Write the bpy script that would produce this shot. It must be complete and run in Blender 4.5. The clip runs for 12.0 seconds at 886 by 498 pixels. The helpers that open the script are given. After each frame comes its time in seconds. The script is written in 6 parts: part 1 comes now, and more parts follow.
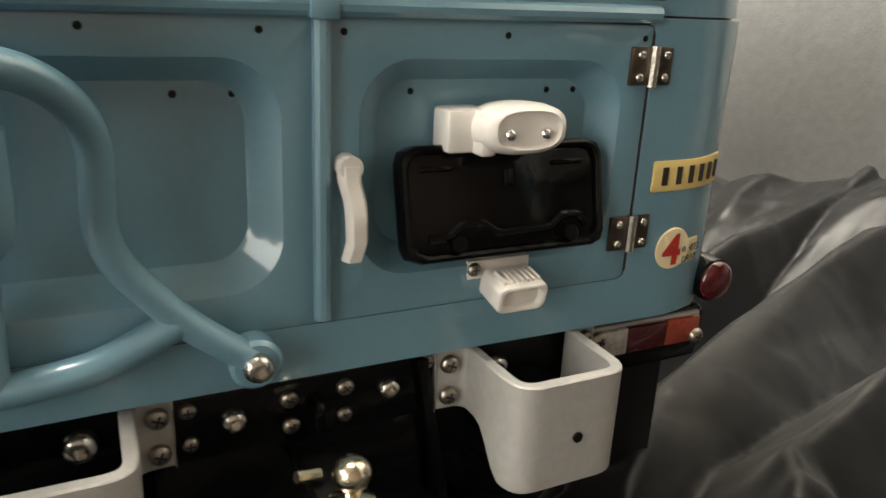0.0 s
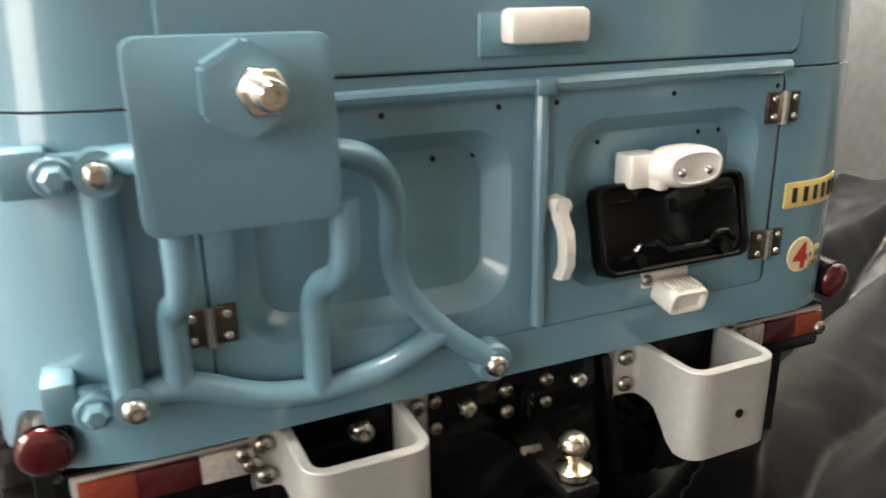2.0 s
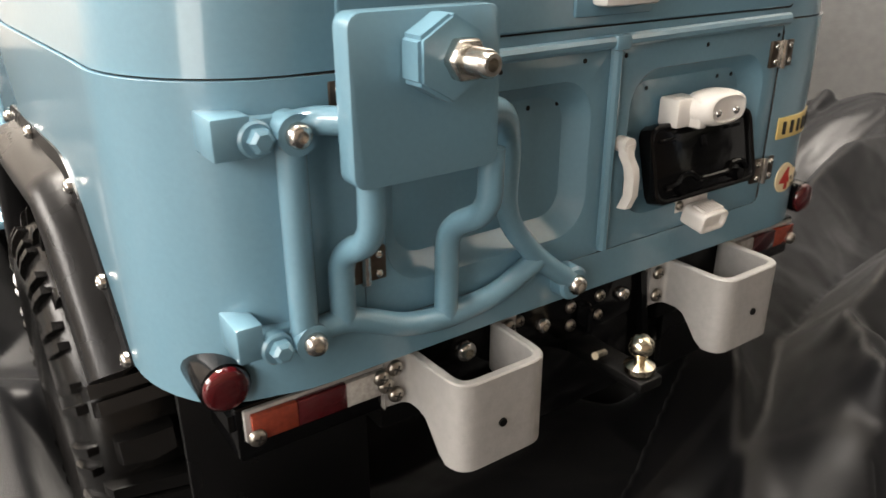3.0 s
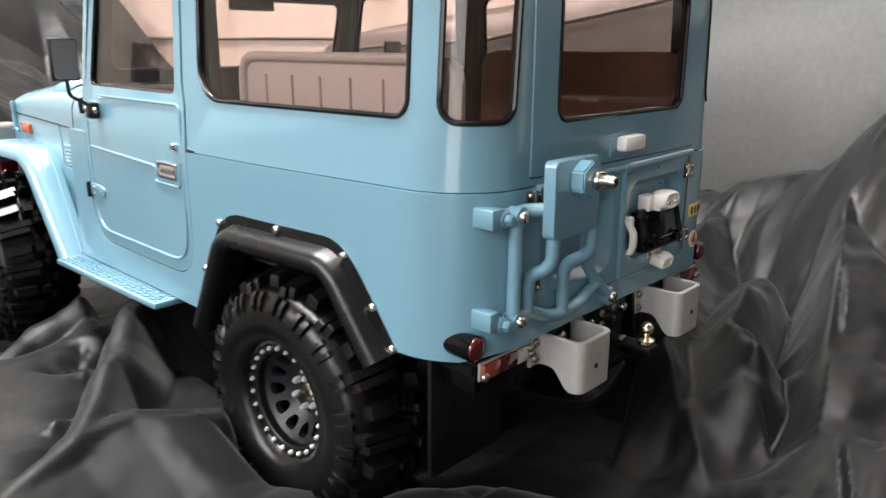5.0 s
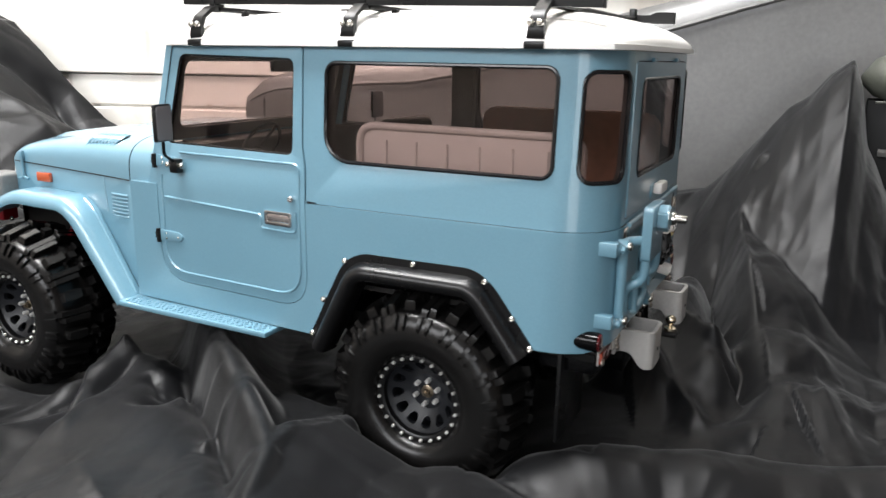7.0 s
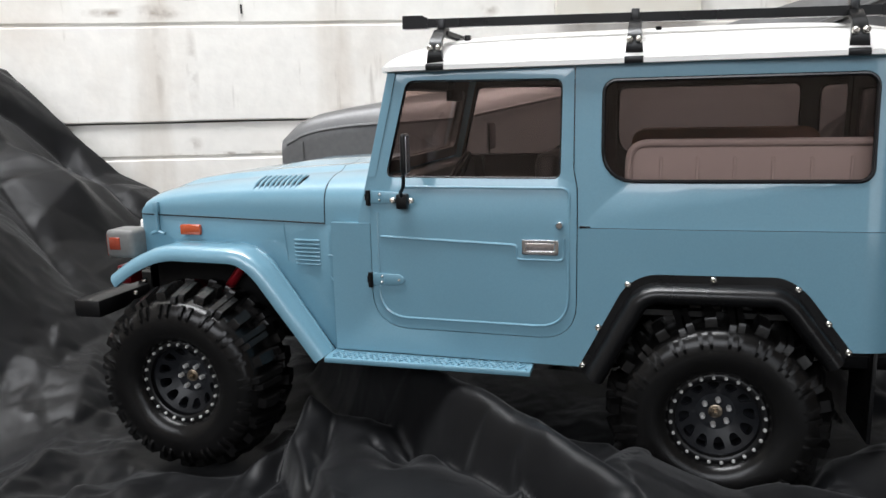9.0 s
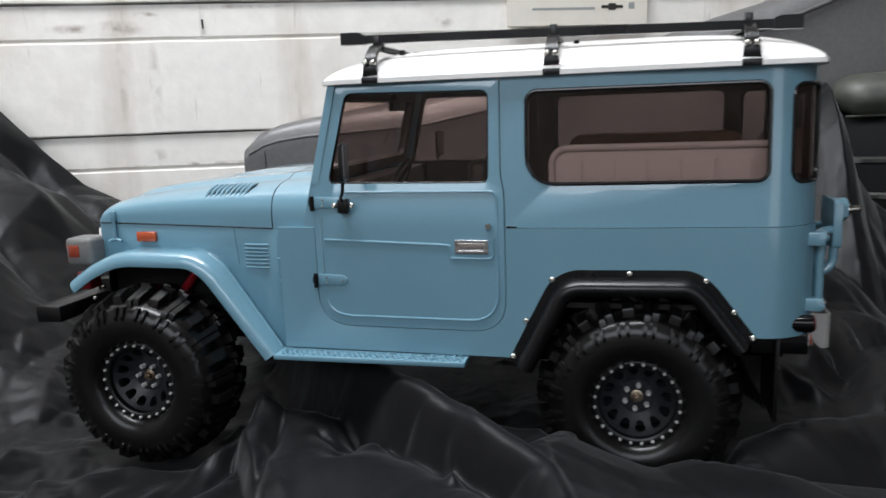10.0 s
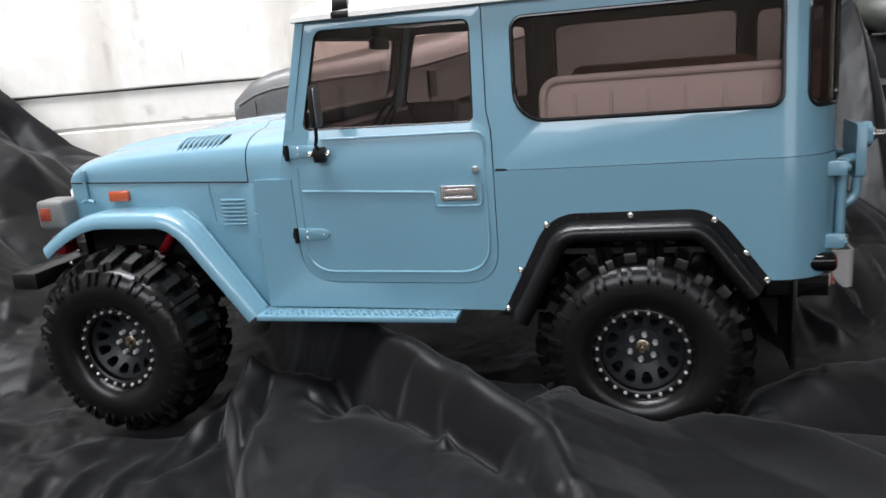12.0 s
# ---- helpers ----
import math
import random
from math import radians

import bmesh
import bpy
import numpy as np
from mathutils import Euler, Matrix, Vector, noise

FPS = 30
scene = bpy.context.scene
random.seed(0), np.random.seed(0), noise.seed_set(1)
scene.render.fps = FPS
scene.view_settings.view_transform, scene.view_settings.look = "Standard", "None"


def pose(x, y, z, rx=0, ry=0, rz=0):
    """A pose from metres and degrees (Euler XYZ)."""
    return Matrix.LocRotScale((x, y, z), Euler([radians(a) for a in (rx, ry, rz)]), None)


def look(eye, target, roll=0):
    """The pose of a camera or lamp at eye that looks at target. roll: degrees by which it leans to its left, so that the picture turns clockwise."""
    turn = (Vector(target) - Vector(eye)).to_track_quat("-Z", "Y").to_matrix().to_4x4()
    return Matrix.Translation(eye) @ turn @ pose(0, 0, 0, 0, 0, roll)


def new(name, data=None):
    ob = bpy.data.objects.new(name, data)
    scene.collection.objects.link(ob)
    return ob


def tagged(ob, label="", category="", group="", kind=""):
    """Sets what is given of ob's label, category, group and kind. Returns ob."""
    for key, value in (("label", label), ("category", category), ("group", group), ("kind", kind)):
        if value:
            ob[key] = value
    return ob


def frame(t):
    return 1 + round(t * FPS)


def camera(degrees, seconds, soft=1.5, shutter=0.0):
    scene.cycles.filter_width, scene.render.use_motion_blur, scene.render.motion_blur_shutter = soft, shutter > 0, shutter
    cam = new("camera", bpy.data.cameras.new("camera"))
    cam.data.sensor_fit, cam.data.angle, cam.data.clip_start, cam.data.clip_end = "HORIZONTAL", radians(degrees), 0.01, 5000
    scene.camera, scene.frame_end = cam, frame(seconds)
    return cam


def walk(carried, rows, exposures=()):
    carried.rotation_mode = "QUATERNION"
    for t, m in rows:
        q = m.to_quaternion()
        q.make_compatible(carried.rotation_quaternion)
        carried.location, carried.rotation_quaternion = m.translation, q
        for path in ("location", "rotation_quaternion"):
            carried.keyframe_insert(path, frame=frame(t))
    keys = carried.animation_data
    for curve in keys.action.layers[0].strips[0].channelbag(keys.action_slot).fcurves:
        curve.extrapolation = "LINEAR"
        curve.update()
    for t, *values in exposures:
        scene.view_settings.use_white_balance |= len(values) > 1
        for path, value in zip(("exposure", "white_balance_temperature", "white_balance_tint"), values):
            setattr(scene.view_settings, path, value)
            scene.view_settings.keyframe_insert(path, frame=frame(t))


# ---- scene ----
EXPOSURES = [(0.0, 1.75, 7300, 7), (1.0, 1.75, 7200, 4), (2.0, 2.1, 7000, 8), (2.5, 1.75, 7250, 13), (3.0, 1.65, 7100, 12), (5.0, 1.18, 6450, 10), (5.5, 1.18, 6450, 10), (6.5, 0.9, 6300, 10), (7.5, 0.5, 6250, 10), (9.5, -0.25, 6000, 10), (10.5, -0.40, 5900, 10), (11.0, -0.25, 5850, 9), (12.0, 0.15, 6000, 11)]
DOOR_WATTS, WINDOW_WATTS, TUBE_WATTS = 8.0, 33.0, 53.0
cam = camera(60.71, 12.0, shutter=0.4)
# Rows: seconds, x, y, z in metres, yaw, pitch, roll in degrees.
ROWS = [
    (0.0, 0.1977, -0.0328, 0.1520, 62.76, -18.68, 2.88),
    (0.5, 0.1982, -0.0223, 0.1531, 65.20, -19.59, 2.89),
    (1.0, 0.2012, -0.0316, 0.1564, 66.57, -17.91, 0.95),
    (1.5, 0.2093, -0.0504, 0.1525, 65.84, -18.85, 1.52),
    (2.0, 0.2117, -0.0719, 0.1639, 66.17, -18.04, -0.94),
    (2.5, 0.2083, -0.0997, 0.1688, 60.78, -20.76, 1.12),
    (3.0, 0.2046, -0.1204, 0.1715, 55.49, -23.11, -0.30),
    (3.2, 0.1992, -0.1315, 0.1750, 51.62, -22.65, 0.44),
    (4.8, 0.2385, -0.2553, 0.1944, 42.99, -15.09, 0.55),
    (5.0, 0.2430, -0.2729, 0.1968, 42.36, -15.08, 0.28),
    (5.5, 0.2572, -0.3218, 0.2085, 40.89, -13.49, 0.72),
    (6.0, 0.2500, -0.3616, 0.2125, 36.21, -13.15, 1.53),
    (6.5, 0.2202, -0.3937, 0.2173, 33.03, -13.59, 0.77),
    (7.0, 0.1758, -0.4237, 0.2278, 26.84, -14.29, 0.95),
    (7.5, 0.1233, -0.4476, 0.2297, 24.52, -14.54, -0.00),
    (7.7, 0.1025, -0.4601, 0.2316, 22.83, -13.20, -0.87),
    (9.3, -0.0474, -0.4901, 0.2072, 13.34, -10.75, -1.10),
    (9.5, -0.0470, -0.4925, 0.2047, 12.41, -10.87, -1.13),
    (10.0, -0.0071, -0.5096, 0.2140, 13.73, -10.21, -2.09),
    (10.5, 0.0458, -0.5380, 0.2253, 16.61, -9.77, -2.47),
    (11.0, 0.0587, -0.5479, 0.1986, 18.99, -10.36, -0.24),
    (11.5, 0.0326, -0.5179, 0.1944, 16.61, -12.13, -2.12),
    (12.0, 0.0036, -0.4752, 0.2075, 15.66, -14.12, -4.83),
]
walk(cam, [(t, look((x, y, z), (x - math.sin(radians(yaw)) * math.cos(radians(pitch)), y + math.cos(radians(yaw)) * math.cos(radians(pitch)), z + math.sin(radians(pitch))), roll))
           for t, x, y, z, yaw, pitch, roll in ROWS], EXPOSURES)
# ---- world and light ----
world = bpy.data.worlds.new("world")
scene.world = world
world.use_nodes = True
_n = world.node_tree.nodes
_sky = _n.new("ShaderNodeTexSky")
_sky.sky_type = "NISHITA"
_sky.sun_disc = False
_sky.sun_elevation, _sky.sun_rotation = radians(40), radians(200)
world.node_tree.links.new(_sky.outputs[0], _n["Background"].inputs[0])
_n["Background"].inputs[1].default_value = 0.05


def area_lamp(name, m, sx, sy, watts, colour):
    data = bpy.data.lights.new(name, "AREA")
    data.shape, data.size, data.size_y, data.energy, data.color = "RECTANGLE", sx, sy, watts, colour
    ob = new(name, data)
    ob.matrix_world = m
    return ob


# Unseen: window and doorway behind the camera, added as fill; tube on the ceiling.
# Window lamp fills the truck's side; made long so the paint reflects evenly.
area_lamp("window_fill", look((-0.38, -2.29, 1.27), (-0.10, 0.2, 0.25)), 2.30, 0.80, WINDOW_WATTS, (1.0, 0.985, 0.965))
area_lamp("doorway_fill", look((1.34, -2.29, 0.59), (0.05, 0.0, 0.30)), 0.80, 1.80, DOOR_WATTS, (1.0, 0.985, 0.965))
area_lamp("tube_light", look((-0.45, -0.30, 1.735), (-0.45, -0.25, 0.0)), 1.30, 0.36, TUBE_WATTS, (1.0, 0.975, 0.94))
# ---- materials ----
def material(name, colour, rough=0.5, metal=0.0, grain=0.0, grain_size=300.0, stain=0.0, stain_size=12.0, stain_colour=None,
             bump=0.0, bump_size=400.0, coat=0.0, coat_rough=0.08, sheen=0.0, rough_var=0.0, piece_var=0.0, spec=0.5, emit=0.0):
    m = bpy.data.materials.new(name)
    m.use_nodes = True
    nt = m.node_tree
    nd, ln = nt.nodes, nt.links
    b = nd["Principled BSDF"]
    b.inputs["Roughness"].default_value = rough
    b.inputs["Metallic"].default_value = metal
    b.inputs["Coat Weight"].default_value = coat
    b.inputs["Coat Roughness"].default_value = coat_rough
    b.inputs["Sheen Weight"].default_value = sheen
    b.inputs["Sheen Roughness"].default_value = 0.4
    b.inputs["Specular IOR Level"].default_value = spec
    if emit:
        b.inputs["Emission Color"].default_value = (*colour, 1)
        b.inputs["Emission Strength"].default_value = emit
    co = nd.new("ShaderNodeTexCoord")

    def noise_tex(size, detail=3.0):
        t = nd.new("ShaderNodeTexNoise")
        t.inputs["Scale"].default_value = size
        t.inputs["Detail"].default_value = detail
        ln.new(co.outputs["Object"], t.inputs["Vector"])
        return t

    def mixed(kind, factor, a, c):
        x = nd.new("ShaderNodeMix")
        x.data_type, x.blend_type = "RGBA", kind
        if isinstance(factor, bpy.types.NodeSocket):
            ln.new(factor, x.inputs[0])
        else:
            x.inputs[0].default_value = factor
        for socket, v in ((x.inputs[6], a), (x.inputs[7], c)):
            if isinstance(v, bpy.types.NodeSocket):
                ln.new(v, socket)
            else:
                socket.default_value = (*v, 1)
        return x.outputs[2]

    def ramp(value, lo, hi, a=0.0, c=1.0):
        r = nd.new("ShaderNodeMapRange")
        r.inputs[1].default_value, r.inputs[2].default_value, r.inputs[3].default_value, r.inputs[4].default_value = lo, hi, a, c
        ln.new(value, r.inputs[0])
        return r.outputs[0]

    base = None
    if grain:
        t = noise_tex(grain_size, 4)
        base = mixed("MIX", ramp(t.outputs[0], 0.3, 0.7), tuple(c * (1 - grain) for c in colour), tuple(min(1, c * (1 + grain)) for c in colour))
    if stain:
        t = noise_tex(stain_size, 6)
        base = mixed("MIX", ramp(t.outputs[0], 0.48, 0.75, 0, stain), base if base else colour, stain_colour or tuple(c * 0.5 for c in colour))
    if piece_var:
        oi = nd.new("ShaderNodeObjectInfo")
        base = mixed("MULTIPLY", 1.0, base if base else colour, (1, 1, 1))
        g = nd.new("ShaderNodeCombineColor")
        v = ramp(oi.outputs["Random"], 0, 1, 1 - piece_var, 1)
        for i in range(3):
            ln.new(v, g.inputs[i])
        ln.new(g.outputs[0], nd[base.node.name].inputs[7])
    if base:
        ln.new(base, b.inputs["Base Color"])
    else:
        b.inputs["Base Color"].default_value = (*colour, 1)
    if rough_var:
        t = noise_tex(stain_size * 2.3, 5)
        ln.new(ramp(t.outputs[0], 0.3, 0.7, rough - rough_var, rough + rough_var), b.inputs["Roughness"])
    if bump:
        t = noise_tex(bump_size, 5)
        bp = nd.new("ShaderNodeBump")
        bp.inputs["Strength"].default_value = bump
        bp.inputs["Distance"].default_value = 0.001
        ln.new(t.outputs[0], bp.inputs["Height"])
        ln.new(bp.outputs[0], b.inputs["Normal"])
    return m


def glass_material(name, tint, gloss_rough=0.02):
    m = bpy.data.materials.new(name)
    m.use_nodes = True
    nt = m.node_tree
    nd, ln = nt.nodes, nt.links
    nd.remove(nd["Principled BSDF"])
    tr, gl, mx, lw = nd.new("ShaderNodeBsdfTransparent"), nd.new("ShaderNodeBsdfGlossy"), nd.new("ShaderNodeMixShader"), nd.new("ShaderNodeLayerWeight")
    tr.inputs[0].default_value = (*tint, 1)
    gl.inputs["Roughness"].default_value = gloss_rough
    lw.inputs[0].default_value = 0.5
    pw, ml = nd.new("ShaderNodeMath"), nd.new("ShaderNodeMath")
    pw.operation, ml.operation = "POWER", "MULTIPLY_ADD"
    pw.inputs[1].default_value, ml.inputs[1].default_value, ml.inputs[2].default_value = 5.0, 0.96, 0.04
    ln.new(lw.outputs["Facing"], pw.inputs[0])
    ln.new(pw.outputs[0], ml.inputs[0])
    ln.new(ml.outputs[0], mx.inputs[0])
    ln.new(tr.outputs[0], mx.inputs[1])
    ln.new(gl.outputs[0], mx.inputs[2])
    ln.new(mx.outputs[0], nd["Material Output"].inputs[0])
    return m


PAINT = material("blue_paint", (0.132, 0.263, 0.338), 0.36, grain=0.03, grain_size=900, bump=0.035, bump_size=500, coat=1.0, coat_rough=0.09)
INNER = material("dark_inside", (0.035, 0.030, 0.028), 0.6, bump=0.2, bump_size=600)
WHITE = material("white_roof_paint", (0.80, 0.79, 0.76), 0.35, grain=0.02, grain_size=60, bump=0.05, bump_size=600, coat=0.5)
BLACK = material("black_plastic", (0.0045, 0.0045, 0.0048), 0.30, spec=0.35, bump=0.04, bump_size=1500, rough_var=0.06)
GLOSS_BLACK = material("gloss_black", (0.0025, 0.0025, 0.0028), 0.14, spec=0.2, bump=0.15, bump_size=160)
FRAME_BLACK = material("chassis_black", (0.003, 0.003, 0.003), 0.45, spec=0.22, bump=0.1, bump_size=900)
RUBBER = material("tyre_rubber", (0.0045, 0.0043, 0.0042), 0.26, spec=0.32, grain=0.25, grain_size=500, bump=0.06, bump_size=1800, stain=0.4, stain_size=60, stain_colour=(0.008, 0.0078, 0.0075))
GASKET = material("window_rubber", (0.007, 0.007, 0.008), 0.20, spec=0.5)
RIM = material("dark_rim", (0.011, 0.012, 0.0145), 0.36, spec=0.35, metal=0.0, bump=0.1, bump_size=1500)
STEEL = material("bright_steel", (0.62, 0.60, 0.56), 0.22, metal=1.0, bump=0.08, bump_size=900)
DULL_STEEL = material("dull_steel", (0.36, 0.33, 0.29), 0.30, metal=1.0, bump=0.1, bump_size=900)
CHROME = material("chrome", (0.75, 0.75, 0.76), 0.10, metal=1.0)
BRASS = material("brass", (0.70, 0.62, 0.48), 0.20, metal=1.0, bump=0.1, bump_size=700)
BOLT_STEEL = material("bolt_steel", (0.74, 0.73, 0.71), 0.36, metal=0.55)
HUB_METAL = material("hub_metal", (0.30, 0.25, 0.19), 0.30, metal=1.0)
HANDLE_FACE = material("handle_face", (0.60, 0.55, 0.53), 0.22, metal=0.9)
MIRROR = material("mirror_film", (0.40, 0.40, 0.42), 0.25, metal=0.6)
BRONZE = material("bronze_hinge", (0.10, 0.078, 0.062), 0.32, metal=0.8, grain=0.3, grain_size=300)
SILVER = material("silver_paint", (0.42, 0.41, 0.395), 0.42, metal=0.25, grain=0.06, grain_size=500, bump=0.1, bump_size=1100, rough_var=0.06)
PALE = material("pale_plastic", (0.74, 0.715, 0.68), 0.30, grain=0.04, grain_size=400)
GREY_BOX = material("grey_plastic", (0.14, 0.14, 0.135), 0.45, grain=0.1, grain_size=300)
RED = material("red_lens", (0.07, 0.004, 0.006), 0.12, coat=1.0, coat_rough=0.03)
ORANGE = material("orange_lens", (0.42, 0.075, 0.025), 0.18, coat=1.0, coat_rough=0.04, grain=0.15, grain_size=900)
AMBER = material("amber_lens", (0.26, 0.042, 0.020), 0.16, coat=1.0, coat_rough=0.04, grain=0.15, grain_size=900)
CLEAR = material("clear_lens", (0.42, 0.40, 0.37), 0.15, coat=1.0, coat_rough=0.03, grain=0.2, grain_size=900)
RED_PART = material("red_anodised", (0.30, 0.012, 0.020), 0.3, metal=0.6)
YELLOW = material("yellow_badge", (0.74, 0.57, 0.22), 0.4, grain=0.04, grain_size=300)
CREAM = material("cream_badge", (0.78, 0.66, 0.42), 0.45, grain=0.04, grain_size=300)
INK = material("dark_ink", (0.02, 0.018, 0.016), 0.5)
RED_INK = material("red_ink", (0.42, 0.03, 0.02), 0.5)
GREY_INK = material("grey_ink", (0.30, 0.31, 0.30), 0.8)
BENCH = material("bench_grey", (0.58, 0.57, 0.565), 0.5, grain=0.06, grain_size=400, bump=0.1, bump_size=900)
BROWN = material("brown_seat", (0.30, 0.155, 0.10), 0.5, grain=0.15, grain_size=200, bump=0.2, bump_size=700)
DARK = material("dark_trim", (0.02, 0.019, 0.018), 0.5, bump=0.1, bump_size=900)
GLASS = glass_material("smoked_glass", (0.85, 0.785, 0.765), 0.02)
PAPER = material("poster_paper", (0.72, 0.68, 0.60), 0.7, grain=0.03, grain_size=40, stain=0.25, stain_size=25, stain_colour=(0.60, 0.52, 0.40))
LEATHER = material("grey_leather", (0.092, 0.091, 0.089), 0.42, grain=0.12, grain_size=220, bump=0.12, bump_size=900, stain=0.3, stain_size=9, rough_var=0.05, spec=1.0)
PLASTER = material("plaster", (0.34, 0.315, 0.285), 0.85, grain=0.05, grain_size=30, stain=0.3, stain_size=4, bump=0.3, bump_size=80)
CEILING = material("ceiling_paint", (0.22, 0.205, 0.19), 0.9, grain=0.03, grain_size=20)
FLOOR = material("floor_boards", (0.10, 0.074, 0.055), 0.5, grain=0.25, grain_size=25, stain=0.3, stain_size=6)
LAMP_GLOW = material("tube_glow", (1.0, 0.96, 0.90), 0.5, emit=3.0)
CLOTH = material("black_cloth", (0.0034, 0.0036, 0.0042), 0.40, grain=0.15, grain_size=60, bump=0.15, bump_size=2500, stain=0.4, stain_size=14, stain_colour=(0.0052, 0.0050, 0.0048), rough_var=0.08, spec=0.18, sheen=0.115)


def wrinkle(mat, size, distance, strength):
    """Adds small sharp creases to a cloth's relief."""
    nt = mat.node_tree
    nd, ln = nt.nodes, nt.links
    old = nd["Principled BSDF"].inputs["Normal"].links[0].from_node
    co, t, bp = nd.new("ShaderNodeTexCoord"), nd.new("ShaderNodeTexNoise"), nd.new("ShaderNodeBump")
    t.noise_type = "RIDGED_MULTIFRACTAL"
    t.inputs["Scale"].default_value, t.inputs["Detail"].default_value, t.inputs["Distortion"].default_value = size, 4, 0.6
    bp.inputs["Strength"].default_value, bp.inputs["Distance"].default_value = strength, distance
    ln.new(co.outputs["Object"], t.inputs["Vector"])
    ln.new(t.outputs[0], bp.inputs["Height"])
    if old.inputs["Normal"].links:
        ln.new(old.inputs["Normal"].links[0].from_socket, bp.inputs["Normal"])
    ln.new(bp.outputs[0], old.inputs["Normal"])


wrinkle(CLOTH, 22.0, 0.0016, 0.45)
wrinkle(CLOTH, 60.0, 0.0006, 0.6)


def siding_material():
    m = material("weathered_siding", (0.84, 0.81, 0.755), 0.55, grain=0.04, grain_size=60, bump=0.35, bump_size=120, stain=0.45, stain_size=9, stain_colour=(0.58, 0.50, 0.41), piece_var=0.05)
    nt = m.node_tree
    nd, ln = nt.nodes, nt.links
    b = nd["Principled BSDF"]
    src = b.inputs["Base Color"].links[0].from_socket
    co = nd.new("ShaderNodeTexCoord")
    mp = nd.new("ShaderNodeMapping")
    mp.inputs["Scale"].default_value = (9.0, 9.0, 1.2)
    ln.new(co.outputs["Object"], mp.inputs[0])
    for size, lo, hi, colour in ((1.6, 0.55, 0.76, (0.46, 0.39, 0.31)), (6.0, 0.62, 0.74, (0.24, 0.19, 0.14))):
        t = nd.new("ShaderNodeTexNoise")
        t.inputs["Scale"].default_value = size
        t.inputs["Detail"].default_value = 8
        ln.new(mp.outputs[0], t.inputs["Vector"])
        r = nd.new("ShaderNodeMapRange")
        r.inputs[1].default_value, r.inputs[2].default_value, r.inputs[4].default_value = lo, hi, 0.7
        ln.new(t.outputs[0], r.inputs[0])
        x = nd.new("ShaderNodeMix")
        x.data_type = "RGBA"
        ln.new(r.outputs[0], x.inputs[0])
        ln.new(src, x.inputs[6])
        x.inputs[7].default_value = (*colour, 1)
        src = x.outputs[2]
    # Stains and run marks: x, y, z of the middle, half length along the wall and half height, in decimetres, strength.
    grain_tex = nd.new("ShaderNodeTexNoise")
    grain_tex.inputs["Scale"].default_value, grain_tex.inputs["Detail"].default_value = 60.0, 6
    ln.new(co.outputs["Object"], grain_tex.inputs["Vector"])
    patchy = nd.new("ShaderNodeMapRange")
    patchy.inputs[1].default_value, patchy.inputs[2].default_value = 0.42, 0.62
    ln.new(grain_tex.outputs[0], patchy.inputs[0])
    for x, y, z, half, tall, strength in ((-5.79, 2.07, 3.15, 0.30, 0.05, 0.8), (-5.33, 2.25, 3.15, 0.28, 0.09, 0.8), (-5.05, 2.37, 3.29, 0.22, 0.03, 1.0), (-5.36, 2.25, 2.60, 0.05, 0.50, 0.45),
                                          (-5.04, 2.37, 2.58, 0.06, 0.50, 0.5), (-2.09, 3.56, 3.15, 0.12, 0.07, 0.7), (-5.08, 2.36, 1.77, 0.10, 0.10, 0.6), (-4.75, 2.49, 1.68, 0.75, 0.025, 0.9),
                                          (-3.36, 3.05, 2.11, 0.35, 0.09, 0.7), (-6.60, 1.75, 3.38, 0.90, 0.03, 0.7), (-4.20, 2.72, 3.36, 0.60, 0.03, 0.7)):
        away, scaled, far, fade, amount, mix = (nd.new(k) for k in ("ShaderNodeVectorMath", "ShaderNodeVectorMath", "ShaderNodeVectorMath", "ShaderNodeMapRange", "ShaderNodeMath", "ShaderNodeMix"))
        away.operation, scaled.operation, far.operation, amount.operation, mix.data_type = "SUBTRACT", "MULTIPLY", "LENGTH", "MULTIPLY", "RGBA"
        away.inputs[1].default_value = (x * 0.1, y * 0.1, z * 0.1)
        scaled.inputs[1].default_value = (9.2 / half, 9.2 / half, 10.0 / tall)
        fade.inputs[1].default_value, fade.inputs[2].default_value, fade.inputs[3].default_value, fade.inputs[4].default_value = 0.2, 1.1, strength, 0.0
        ln.new(co.outputs["Object"], away.inputs[0])
        ln.new(away.outputs[0], scaled.inputs[0])
        ln.new(scaled.outputs[0], far.inputs[0])
        ln.new(far.outputs["Value"], fade.inputs[0])
        ln.new(fade.outputs[0], amount.inputs[0])
        ln.new(patchy.outputs[0], amount.inputs[1])
        ln.new(amount.outputs[0], mix.inputs[0])
        ln.new(src, mix.inputs[6])
        mix.inputs[7].default_value = (0.26, 0.21, 0.16, 1)
        src = mix.outputs[2]
    ln.new(src, b.inputs["Base Color"])
    return m


SIDING = siding_material()
# ---- shaping: all measures below are in decimetres, and part() turns them into metres ----
DM = 0.1


def mesh_of(bm, name, mats, smooth=35):
    bmesh.ops.recalc_face_normals(bm, faces=bm.faces[:])
    me = bpy.data.meshes.new(name)
    bm.to_mesh(me)
    bm.free()
    me.transform(Matrix.Scale(DM, 4))
    for mat in mats if isinstance(mats, (list, tuple)) else (mats,):
        me.materials.append(mat)
    me.shade_smooth()
    me.set_sharp_from_angle(angle=radians(smooth))
    return me


def part(name, bm, mats, parent, label="", smooth=35):
    ob = new(name, mesh_of(bm, name, mats, smooth))
    ob.parent = parent
    return tagged(ob, label=label)


